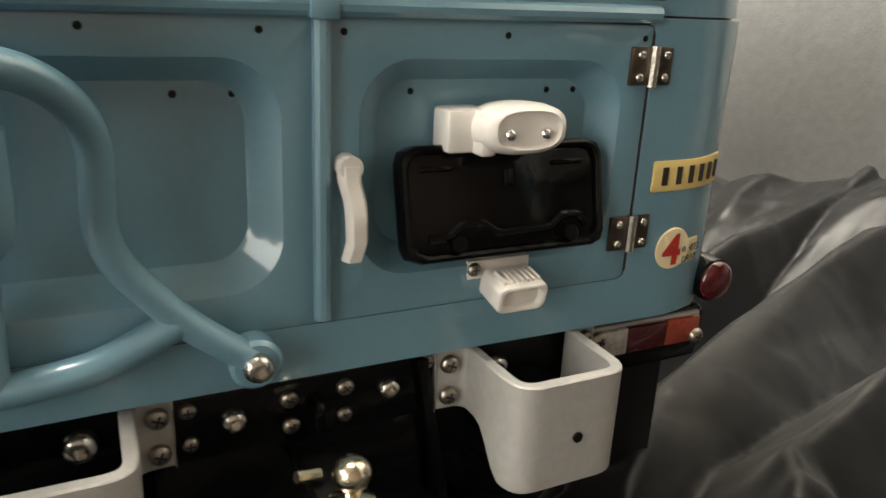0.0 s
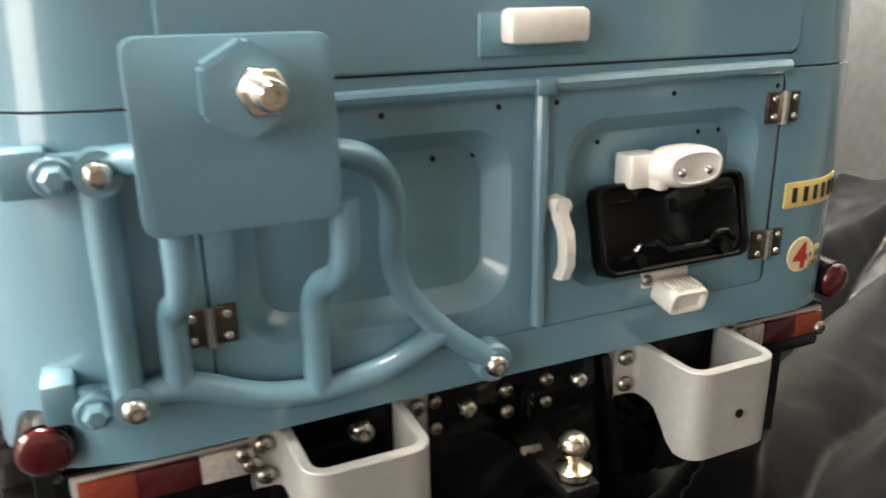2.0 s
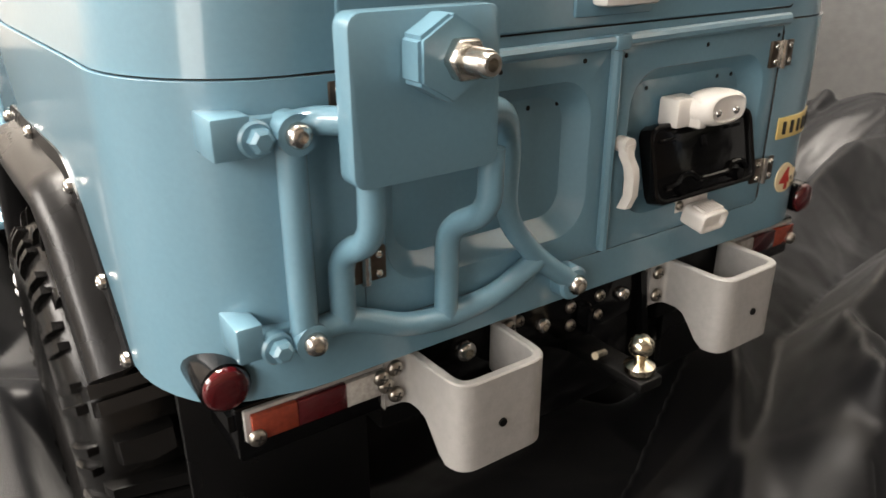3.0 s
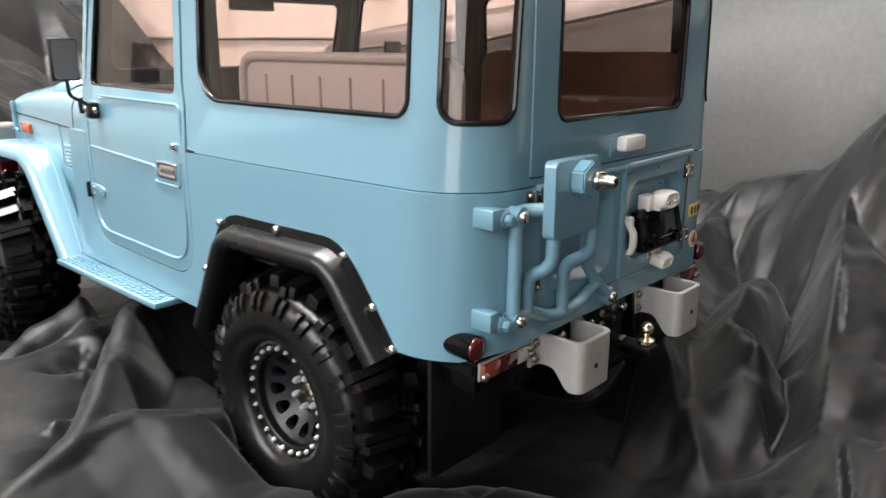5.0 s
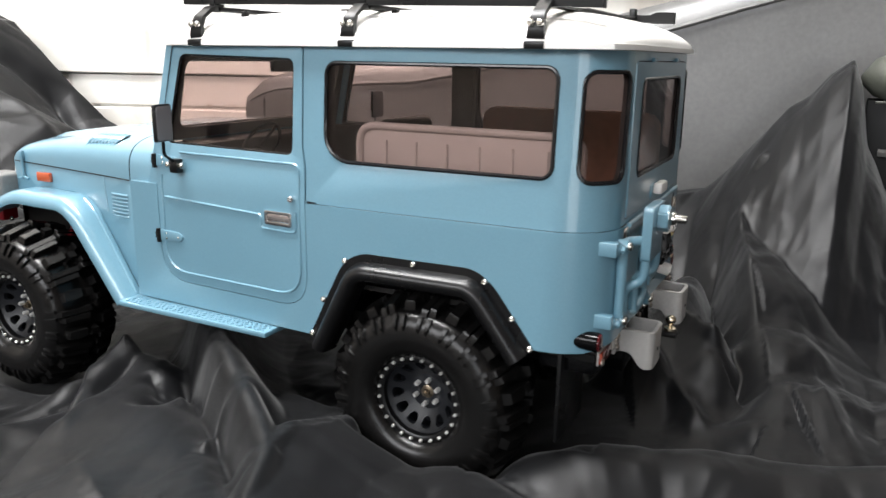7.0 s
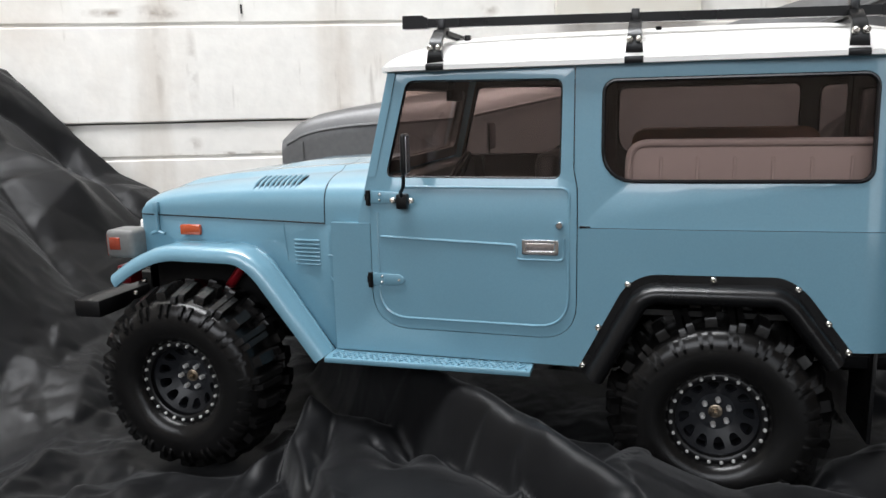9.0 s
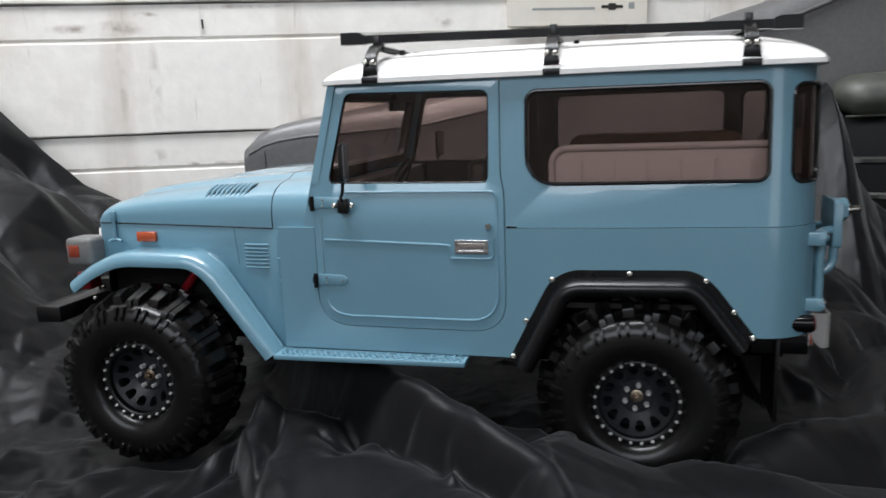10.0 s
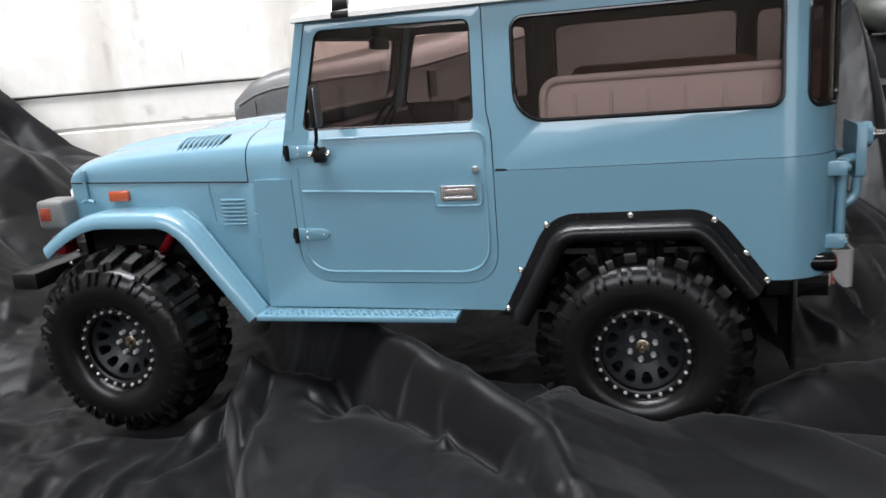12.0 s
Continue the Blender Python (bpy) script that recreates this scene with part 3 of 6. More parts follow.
box(bm, -0.03, 0.030, -0.05, 0.05, -0.026, 0.026, 0.006, m=lower)
lower_lamp = part("lower_lamp", bm, PALE, truck, "pale ribbed step lamp")
piece("screw", CROSS_SCREW, lower_lamp, at(BACK + 0.006, 0.274, 1.077, 0, 0, REAR) @ Matrix.Scale(0.7, 4))
for k in range(7):
    bm = bmesh.new()
    box(bm, -0.02, 0.03, -0.046 + k * 0.014, -0.039 + k * 0.014, 0.030, 0.042, 0.002, m=lower)
    part("rib", bm, PALE, lower_lamp)


def butt_hinge(y, z, parent, mat=BRONZE):
    bm = bmesh.new()
    for a, b in ((-0.045, -0.008), (0.008, 0.045)):
        box(bm, BACK + 0.001, BACK + 0.012, y + a, y + b, z - 0.033, z + 0.033, 0.003)
    ob = part("hinge", bm, mat, parent, "small dark bronze hinge")
    bm = bmesh.new()
    tube(bm, [(BACK + 0.013, y, z - 0.035), (BACK + 0.013, y, z + 0.035)], 0.010, 10)
    part("hinge_pin", bm, STEEL, ob)
    for a in (-0.028, 0.028):
        for b in (-0.019, 0.019):
            piece("screw", SCREW_S, ob, at(BACK + 0.012, y + a, z + b, 0, 0, REAR) @ Matrix.Scale(0.62, 4))


butt_hinge(0.602, 1.416, right_door)
butt_hinge(0.600, 1.112, right_door)
butt_hinge(-0.615, 1.452, left_door)
butt_hinge(-0.610, 1.145, left_door)

# Badges on the rear corner; the maker's name becomes plain bars.
u0 = rear_u(0.640)
badge = part("name_badge", panel(rrect(u0, u0 + 0.235, 1.186, 1.245, 0.004, 2), thick=0.010, edge=0.002, cuts=BENDS + [u0 + 0.235 * k / 8 for k in range(1, 8)], fmap=wrap, proud=0.010), [YELLOW, YELLOW], truck, "yellow badge with dark bars")
for k in range(6):
    a = u0 + 0.022 + k * 0.035
    part("badge_bar", panel([(a, 1.199), (a + 0.012, 1.199), (a + 0.012, 1.233), (a, 1.233)], thick=0.003, edge=0, fmap=wrap, proud=0.0135), [INK, INK], badge)
bm = bmesh.new()
lathe(bm, [(0.0, -0.010), (0.041, -0.010), (0.043, -0.006), (0.043, 0.0), (0.0, 0.0)], 28, Matrix.Translation((BACK, 0.716, 1.068)) @ Matrix.Rotation(radians(90), 4, "Z"))
panel(rrect(rear_u(0.735), rear_u(0.812), 1.030, 1.080, 0.004, 2), thick=0.010, edge=0.002, cuts=BENDS + [rear_u(0.75), rear_u(0.77), rear_u(0.79)], fmap=wrap, proud=0.009, bm=bm)
emblem = part("drive_badge", bm, CREAM, truck, "cream badge with red numeral and dark words")


def lettering(text, size, m, mat, parent, name, label, bold=0.0):
    cu = bpy.data.curves.new(name, "FONT")
    cu.body, cu.size, cu.extrude, cu.offset = text, size * DM, 0.00004, bold
    cu.align_x = "CENTER"
    ob = new(name, cu)
    cu.materials.append(mat)
    deps = bpy.context.evaluated_depsgraph_get()
    me = bpy.data.meshes.new_from_object(ob.evaluated_get(deps))
    bpy.data.objects.remove(ob)
    return piece(name, me, parent, m, label)


# Font plane x to the right, y up: turned to face +x.
FACE = Matrix(((0, 0, 1, 0), (1, 0, 0, 0), (0, 1, 0, 0), (0, 0, 0, 1)))
lettering("4", 0.085, Matrix.Translation(Vector((BACK + 0.0122, 0.712, 1.038)) * DM) @ FACE, RED_INK, emblem, "numeral", "red numeral", 0.00025)
way = wrap(rear_u(0.785), 1.05) - wrap(rear_u(0.757), 1.05)
TURNED = Matrix.Rotation(math.atan2(-way.x, way.y), 4, "Z") @ FACE
for text, z in (("WHEEL", 1.057), ("DRIVE", 1.036)):
    lettering(text, 0.021, Matrix.Translation((wrap(rear_u(0.772), z, -0.0150)) * DM) @ TURNED, INK, emblem, "lettering", "dark word", -0.00001)

# Round tail lamps.
for s in (-1, 1):
    bm = bmesh.new()
    spin = Matrix.Translation((0.757, s * 0.880, 0.969)) @ Matrix.Rotation(radians(-90), 4, "Z")
    lathe(bm, [(0.0, 0.0), (0.040, 0.0), (0.047, 0.015), (0.047, 0.140), (0.043, 0.143), (0.0, 0.143)], 24, spin)
    lamp = part("tail_lamp", bm, GLOSS_BLACK, truck, "round red tail lamp in black housing")
    bm = bmesh.new()
    lathe(bm, [(0.0, 0.140), (0.043, 0.140), (0.0425, 0.148), (0.036, 0.153), (0.020, 0.156), (0.0, 0.157)], 24, spin)
    part("lens", bm, RED, lamp, "red lens", 50)
# ---- front doors ----


def front_door(s):
    f = side_map(s)
    outline = [(p.x, p.y) for p in fillet([(-0.720, 1.50, 0), (-0.720, 0.905, 0), (-1.860, 0.905, 0), (-1.863, 1.77, 0), (-1.735, 2.312, 0), (-0.742, 2.312, 0), (-0.742, 1.80, 0), (-0.723, 1.70, 0)],
                                            [0, 0.19, 0.21, 0, 0.02, 0.02, 0.02, 0.02], 6, True)]
    hole = [(p.x, p.y) for p in fillet([(-1.768, 1.752, 0), (-0.806, 1.748, 0), (-0.800, 2.256, 0), (-1.640, 2.270, 0)], [0.05, 0.045, 0.05, 0.05], 5, True)]
    bm = panel(outline, [hole], 0.040, 0.010, (-1.3,), f, proud=0.006)
    for path, r in (([(-1.820, 1.56), (-1.820, 0.965), (-0.760, 0.965), (-0.760, 1.702), (-1.66, 1.702)], [0, 0.17, 0.17, 0.05, 0]), ([(-1.80, 1.425), (-1.035, 1.400), (-1.035, 1.325), (-0.785, 1.325), (-0.785, 1.440)], [0, 0.02, 0.02, 0.03, 0])):
        pts = [f(p.x, p.y, -0.006) for p in fillet([(u, z, 0) for u, z in path], r, 6)]
        tube(bm, pts, 0.0085, 8, flat=0.9)
    door = part("front_door", bm, [PAINT, INNER], truck, "pale blue front door, closed", 22)
    pane = part("door_window", panel(hole, thick=0.008, edge=0, fmap=f, proud=-0.012), [GLASS, GLASS], door, "smoked brown glass pane")
    bm = bmesh.new()
    tube(bm, [f(u, z, 0.006) for u, z in hole], 0.011, 8, closed=True)
    part("rubber_surround", bm, GASKET, pane, "thin black rubber surround")
    y = s * half_width(-0.9, 1.4)
    bm = panel(rrect(-1.005, -0.812, 1.352, 1.432, 0.012, 3), [rrect(-0.985, -0.832, 1.372, 1.416, 0.008, 3)], 0.012, 0.003, fmap=f, proud=0.014)
    handle = part("door_handle", bm, [CHROME, CHROME], door, "bright pull handle in a recess")
    bm = bmesh.new()
    box(bm, -0.984, -0.833, y - 0.009, y + 0.009, 1.373, 1.415, 0.003)
    part("recess", bm, HANDLE_FACE, handle)
    bm = bmesh.new()
    lathe(bm, [(0.0, 0.0), (0.019, 0.0), (0.019, -0.016), (0.015, -0.022), (0.006, -0.022), (0.006, -0.018), (0.0, -0.018)], 16, Matrix.Translation((-0.808, s * (half_width(-0.8, 1.51) + 0.006), 1.512)) @ Matrix.Rotation(0 if s < 0 else math.pi, 4, "Z"))
    part("lock", bm, CHROME, door, "round bright lock")
    for z in (1.640, 1.178):
        yo = s * (half_width(-1.85, z) + 0.006)
        bm = panel([(p.x, p.y) for p in fillet([(-1.855, z - 0.030, 0), (-1.690, z - 0.026, 0), (-1.660, z + 0.004, 0), (-1.690, z + 0.034, 0), (-1.855, z + 0.038, 0)], [0, 0.03, 0.02, 0.03, 0], 4, True)], thick=0.012, edge=0.005, fmap=f, proud=0.016)
        hinge = part("door_hinge", bm, [PAINT, PAINT], door, "blue strap hinge with black knuckle")
        bm = bmesh.new()
        tube(bm, [(-1.868, yo + s * 0.012, z - 0.042), (-1.868, yo + s * 0.012, z + 0.042)], 0.014, 10)
        box(bm, -1.885, -1.858, yo, yo + s * 0.018, z - 0.012, z + 0.020, 0.003)
        part("knuckle", bm, FRAME_BLACK, hinge, "black hinge knuckle")
        for u, dz in ((-1.80, 0.020), (-1.80, -0.012), (-1.70, 0.004)):
            piece("screw", SCREW_S, hinge, at(u, s * (half_width(u, z) + 0.016), z + dz, 0, 0, 0 if s < 0 else 180) @ Matrix.Scale(0.55, 4))
    return door


for s in (-1, 1):
    front_door(s)

# Door mirrors on their arms.
for s in (-1, 1):
    bm = bmesh.new()
    box(bm, -1.690, -1.625, s * 0.9925 - 0.0275, s * 0.9925 + 0.0275, 1.585, 1.670, 0.012)
    tube(bm, fillet([(-1.655, s * 1.01, 1.655), (-1.645, s * 1.07, 1.69), (-1.61, s * 1.12, 1.71), (-1.60, s * 1.13, 1.82)], 0.05, 5), 0.010, 8)
    mirror_arm = part("mirror_arm", bm, BLACK, truck, "black mirror arm and bracket")
    for u in (-1.605, -1.71):
        piece("bolt", SCREW_M, mirror_arm, at(u, s * 1.0, 1.632, 0, 0, 0 if s < 0 else 180))
    bm = bmesh.new()
    turn = Matrix.Translation((-1.590, s * 1.135, 1.89)) @ Matrix.Rotation(radians(-8 * s), 4, "Z")
    box(bm, -0.014, 0.014, -0.073, 0.073, -0.105, 0.105, 0.013, 3, turn)
    head = part("door_mirror", bm, BLACK, truck, "rounded black door mirror")
    bm = panel(rrect(-0.063, 0.063, -0.095, 0.095, 0.018, 4), thick=0.006, edge=0, fmap=lambda u, z, d=0.0: turn @ Vector((0.0165 - d, u, z)))
    part("mirror_glass", bm, [MIRROR, MIRROR], head, "mirror glass")

# ---- windscreen, cowl, bonnet and front wings ----
bm = bmesh.new()
ws = lambda u, z, d=0.0: Vector((-1.872 + (z - 1.77) * 0.235 + d, u, z))
frame_out = [(-0.945, 1.755), (0.945, 1.755), (0.925, 2.315), (-0.925, 2.315)]
bm = panel(frame_out, [rrect(-0.80, 0.80, 1.825, 2.235, 0.06)], 0.05, 0.008, fmap=ws, proud=0.0)
frame_ob = part("windscreen_frame", bm, [PAINT, INNER], truck, "blue windscreen frame")
window(rrect(-0.80, 0.80, 1.825, 2.235, 0.06), ws, frame_ob, "windscreen")
for s in (-1, 1):
    bm = bmesh.new()
    rings(bm, [[(-1.875 + (z - 1.77) * 0.235 + a, s * (half_width(-1.85, z) - b), z) for a, b in ((0.0, 0.0), (0.10, 0.004), (0.10, 0.05), (0.0, 0.05))] for z in (1.495, 1.77, 2.315)])
    bm.normal_update()
    for face in bm.faces:
        if face.normal.y * s < -0.5 or face.normal.x > 0.5:
            face.material_index = 1
    part("door_pillar", bm, [PAINT, INNER], frame_ob)


def bonnet_half(x):
    """Half the width of the nose at x."""
    pts = ((-3.50, 0.795), (-3.0, 0.828), (-2.7, 0.850), (-2.4, 0.874), (-2.25, 0.889), (-2.13, 0.903), (-2.0, 0.922), (-1.88, 0.942))
    return float(np.interp(x, [p[0] for p in pts], [p[1] for p in pts]))


def bonnet_top(x):
    pts = ((-3.450, 1.555), (-3.435, 1.605), (-3.39, 1.640), (-3.27, 1.672), (-2.97, 1.712), (-2.60, 1.742), (-2.10, 1.772), (-1.86, 1.785))
    return float(np.interp(x, [p[0] for p in pts], [p[1] for p in pts]))


def bonnet_foot(x):
    return 1.508 - 0.024 * (x + 3.45) / 1.29


def bonnet_loop(x, low):
    h, t = bonnet_half(x), bonnet_top(x)
    out = []
    for k in range(65):
        w = math.pi * k / 64
        c, q = math.cos(w), math.sin(w)
        y = -h * math.copysign(abs(c) ** 0.36, c)
        z = low + (t - low) * abs(q) ** 0.50
        lift = 0.026 * max(0.0, min(1.0, (0.60 - abs(y)) / 0.05)) * max(0.0, min(1.0, (x + 3.30) / 0.12)) + 0.020 * max(0.0, min(1.0, (0.33 - abs(y)) / 0.04)) * max(0.0, min(1.0, (x + 2.78) / 0.15))
        out.append((x, y, z + lift))
    return out


bm = bmesh.new()
xs = [-3.450, -3.445, -3.43, -3.405, -3.38, -3.33] + [-3.26 + 1.095 * k / 15 for k in range(16)]
loops = [bonnet_loop(x, bonnet_foot(x)) for x in xs]
rings(bm, loops, closed=False)
bm.faces.new([bm.verts.new(p) for p in loops[0]])
bmesh.ops.remove_doubles(bm, verts=bm.verts[:], dist=1e-5)
bonnet = part("bonnet", bm, PAINT, truck, "pale blue rounded bonnet", 28)
bm = bmesh.new()
xs = [-2.159 + 0.30 * k / 8 for k in range(9)]
rings(bm, [bonnet_loop(x, 1.474) for x in xs], closed=False)
part("cowl", bm, PAINT, truck, "pale blue cowl", 28)
bm = bmesh.new()
tube(bm, [Vector(p) + Vector((0.0025, 0, -0.002)) for p in bonnet_loop(-2.164, 1.482)], 0.0035, 6)
part("shut_line", bm, FRAME_BLACK, bonnet, "dark joint behind the bonnet")
# Air slots pressed into the bonnet's shoulder.
for s in (-1, 1):
    for k in range(9):
        x = -2.655 + k * 0.035
        y = bonnet_half(x)
        pts = [(x + 0.035 * t, s * (y - 0.040 - 0.120 * t), 1.660 + 0.03 * (x + 2.56) + 0.080 * t ** 0.6) for t in (0.0, 0.25, 0.5, 0.75, 1.0)]
        bm = bmesh.new()
        tube(bm, pts, [0.004, 0.011, 0.0125, 0.011, 0.004], 8)
        slot = part("air_slot", bm, PAINT, bonnet)
        bm = bmesh.new()
        tube(bm, [(a + 0.0155, b, c - 0.002) for a, b, c in pts], [0.001, 0.005, 0.006, 0.005, 0.001], 6)
        part("slot_gap", bm, FRAME_BLACK, slot, "dark slot")
# Hold-down catch.
for s in (-1, 1):
    bm = bmesh.new()
    y = s * (bonnet_half(-3.33) + 0.014)
    tube(bm, [(-3.33, y, 1.555), (-3.33, y, 1.40)], 0.012, 8)
    tube(bm, fillet([(-3.375, y, 1.386), (-3.345, y, 1.396), (-3.33, y, 1.402), (-3.315, y, 1.396), (-3.285, y, 1.386)], 0.01, 3), 0.010, 8)
    box(bm, -3.348, -3.312, y - 0.014, y + 0.014, 1.52, 1.585, 0.006)
    part("bonnet_catch", bm, PAINT, bonnet, "blue bonnet catch")


def nose_map(s):
    def f(u, z, d=0.0):
        return Vector((u, s * (bonnet_half(u) - d), z))
    return f


for s in (-1, 1):
    f = nose_map(s)
    outline = [(-3.450, 1.215), (-3.38, 1.255), (-3.18, 1.328), (-2.66, 1.318), (-2.53, 1.230), (-2.13, 0.735), (-1.870, 0.76), (-1.870, 1.474), (-2.155, 1.474), (-2.165, 1.479), (-3.0, 1.495), (-3.450, 1.503)]
    side = part("nose_side", panel(outline, thick=0.03, edge=0.006, cuts=(-3.3, -3.2, -3.0, -2.7, -2.4, -2.25, -2.13, -2.06, -2.0, -1.94), fmap=f), [PAINT, INNER], truck, "blue side of the nose", 30)
    bm = bmesh.new()
    for k in range(7):
        z = 1.238 + k * 0.0235
        tube(bm, [f(-2.365, z, 0.002), f(-2.355, z, -0.006), f(-2.220, z, -0.006), f(-2.205, z, 0.002)], 0.0075, 8)
    part("side_louvre", bm, PAINT, side)
    bm = bmesh.new()
    tube(bm, [f(u, bonnet_foot(u) - 0.0025, -0.0005) for u in (-3.44, -3.2, -3.0, -2.7, -2.4, -2.25, -2.165)], 0.0045, 6)
    part("shut_line", bm, FRAME_BLACK, side, "dark joint under the bonnet")
    bm = bmesh.new()
    tube(bm, [f(-2.44, 1.482, -0.001), f(-2.42, 1.25, -0.001)], 0.005, 6)
    part("seam", bm, PAINT, side)
    bm = bmesh.new()
    tube(bm, fillet([f(-2.15, 1.295, 0.001), f(-2.03, 1.295, 0.001), f(-2.005, 1.265, 0.001)], 0.02, 4), 0.004, 6)
    part("pressed_line", bm, PAINT, side)
    bm = bmesh.new()
    tube(bm, fillet([f(-2.14, 1.17, 0.001), f(-2.09, 1.10, 0.001), f(-2.02, 1.075, 0.001)], 0.04, 4), 0.004, 6)
    part("pressed_line", bm, PAINT, side)
    bm = bmesh.new()
    y = f(-3.08, 1.42).y
    box(bm, -3.152, -3.012, min(y, y + s * 0.030), max(y, y + s * 0.030), 1.386, 1.452, 0.010, 2)
    part("side_marker", bm, ORANGE, truck, "orange side marker light")

    # Wing: a flat-topped sheet that slopes down to the step.
    path = fillet([(-3.545, 0, 1.150), (-3.40, 0, 1.250), (-3.18, 0, 1.344), (-2.65, 0, 1.336), (-2.52, 0, 1.25), (-2.135, 0, 0.735)], [0, 0.12, 0.16, 0.16, 0.12, 0], 6)
    loops = []
    for k, p in enumerate(path):
        t = k / (len(path) - 1)
        a, b = path[max(0, k - 1)], path[min(len(path) - 1, k + 1)]
        d = (b - a).normalized()
        nrm = Vector((-d.z, 0, d.x))
        if nrm.z < 0:
            nrm = -nrm
        outer = 1.055
        inner = bonnet_half(p.x) - 0.02 + (0.02 if t > 0.9 else 0)
        sec = [(inner, -0.002), (inner + 0.03, 0.012), (outer - 0.085, 0.012), (outer - 0.055, 0.009), (outer - 0.030, 0.000), (outer - 0.012, -0.016), (outer - 0.002, -0.036), (outer + 0.002, -0.060), (outer, -0.078), (outer - 0.018, -0.080), (outer - 0.022, -0.030), (inner, -0.022)]
        loops.append([Vector((p.x, s * y, p.z)) + nrm * h for y, h in sec])
    bm = bmesh.new()
    rings(bm, loops)
    wing = part("front_wing", bm, PAINT, truck, "pale blue front wing", 50)
    bm = bmesh.new()
    tube(bm, [(p.x, s * (bonnet_half(p.x) + 0.045), p.z + 0.016) for p in path if p.x > -2.62], 0.009, 8)
    part("pressed_bead", bm, PAINT, wing)
    bm = bmesh.new()
    rings(bm, [[(-3.43, s * 0.785, z), (-2.10, s * 0.785, z), (-2.10, s * 0.75, z), (-3.43, s * 0.75, z)] for z in (0.80, 1.30)])
    box(bm, -3.44, -3.38, min(s * 0.3, s * 0.785), max(s * 0.3, s * 0.785), 0.95, 1.215)
    part("wheel_liner", bm, FRAME_BLACK, wing, "black inner wing")

    # Treaded step below the door.
    bm = new_box(-2.12, -0.945, min(s * 0.90, s * 1.105), max(s * 0.90, s * 1.105), 0.715, 0.748, 0.008)
    for i in range(34):
        for j in range(4):
            x, y = -2.08 + i * 0.033 + (0.016 if j % 2 else 0), s * (1.00 + j * 0.027)
            turn = Matrix.Translation((x, y, 0.749)) @ Matrix.Rotation(radians(40 if (i + j) % 2 else -40), 4, "Z")
            box(bm, -0.011, 0.011, -0.0035, 0.0035, -0.004, 0.005, m=turn)
    part("step", bm, PAINT, truck, "blue step with raised tread pattern")

    # Lamp pod ahead of the wing.
    bm = new_box(-3.640, -3.44, min(s * 0.74, s * 0.93), max(s * 0.74, s * 0.93), 1.240, 1.420, 0.03, 3)
    pod = part("lamp_pod", bm, GREY_BOX, truck, "grey square lamp pod")
    bm = new_box(-3.608, -3.530, min(s * 0.925, s * 0.937), max(s * 0.925, s * 0.937), 1.295, 1.375, 0.006)
    box(bm, -3.655, -3.635, min(s * 0.77, s * 0.90), max(s * 0.77, s * 0.90), 1.25, 1.39, 0.008)
    part("pod_lens", bm, AMBER, pod, "orange lens")

# Grille panel, front frame and bumper.
bm = new_box(-3.485, -3.450, -0.785, 0.785, 1.14, 1.470, 0.015)
for k in range(9):
    box(bm, -3.500, -3.485, -0.42, 0.42, 1.24 + k * 0.03, 1.252 + k * 0.03, 0.003)
grille = part("grille", bm, WHITE, truck, "white grille surround")
for s in (-1, 1):
    bm = bmesh.new()
    lathe(bm, [(0.0, -0.05), (0.06, -0.045), (0.105, -0.02), (0.115, 0.0), (0.0, 0.0)], 24, Matrix.Translation((-3.490, s * 0.50, 1.34)) @ Matrix.Rotation(radians(-90), 4, "Z"))
    part("headlamp", bm, CLEAR, grille, "round clear headlamp")
bm = new_box(-3.85, -3.66, -1.02, 1.02, 0.872, 0.985, 0.018, 2)
bumper = part("front_bumper", bm, BLACK, truck, "plain black front bumper")
for s in (-1, 1):
    bm = new_box(-3.75, -3.40, min(s * 0.42, s * 0.52), max(s * 0.42, s * 0.52), 0.88, 1.06, 0.01)
    part("bumper_arm", bm, FRAME_BLACK, bumper)
    bm = new_box(-3.60, -3.50, min(s * 0.78, s * 0.90), max(s * 0.78, s * 0.90), 1.07, 1.19, 0.015)
    lug = part("shackle_mount", bm, RED_PART, truck, "red metal shackle mount")
    for x, z in ((-3.57, 1.16), (-3.40, 1.10), (-3.47, 1.02)):
        piece("bolt", SCREW_M, lug, at(x, s * 0.90, z, 0, 0, 0 if s < 0 else 180))
    bm = bmesh.new()
    tube(bm, [(-2.70, s * 0.815, 1.27), (-2.71, s * 0.815, 1.25), (-2.83, s * 0.815, 1.10), (-2.92, s * 0.815, 0.99)], [0.020, 0.030, 0.030, 0.022], 12)
    part("shock_absorber", bm, RED_PART, truck, "red shock absorber")

# ---- roof and rack ----
bm = bmesh.new()
X0, X1 = -1.815, 0.945


def roof_height(a, b):
    return 2.345 + 0.185 * (max(0.0, 1 - abs(a) ** 5) ** 0.55) * (max(0.0, 1 - abs(b) ** 3.4) ** 0.6)


def roof_xy(a, b):
    """A plan square with rounded corners."""
    x, y = a, b
    k = 0.045 * (abs(a) ** 6) * (abs(b) ** 6)
    return (X0 + X1) / 2 + x * (X1 - X0) / 2 * (1 - k), y * 0.972 * (1 - k)


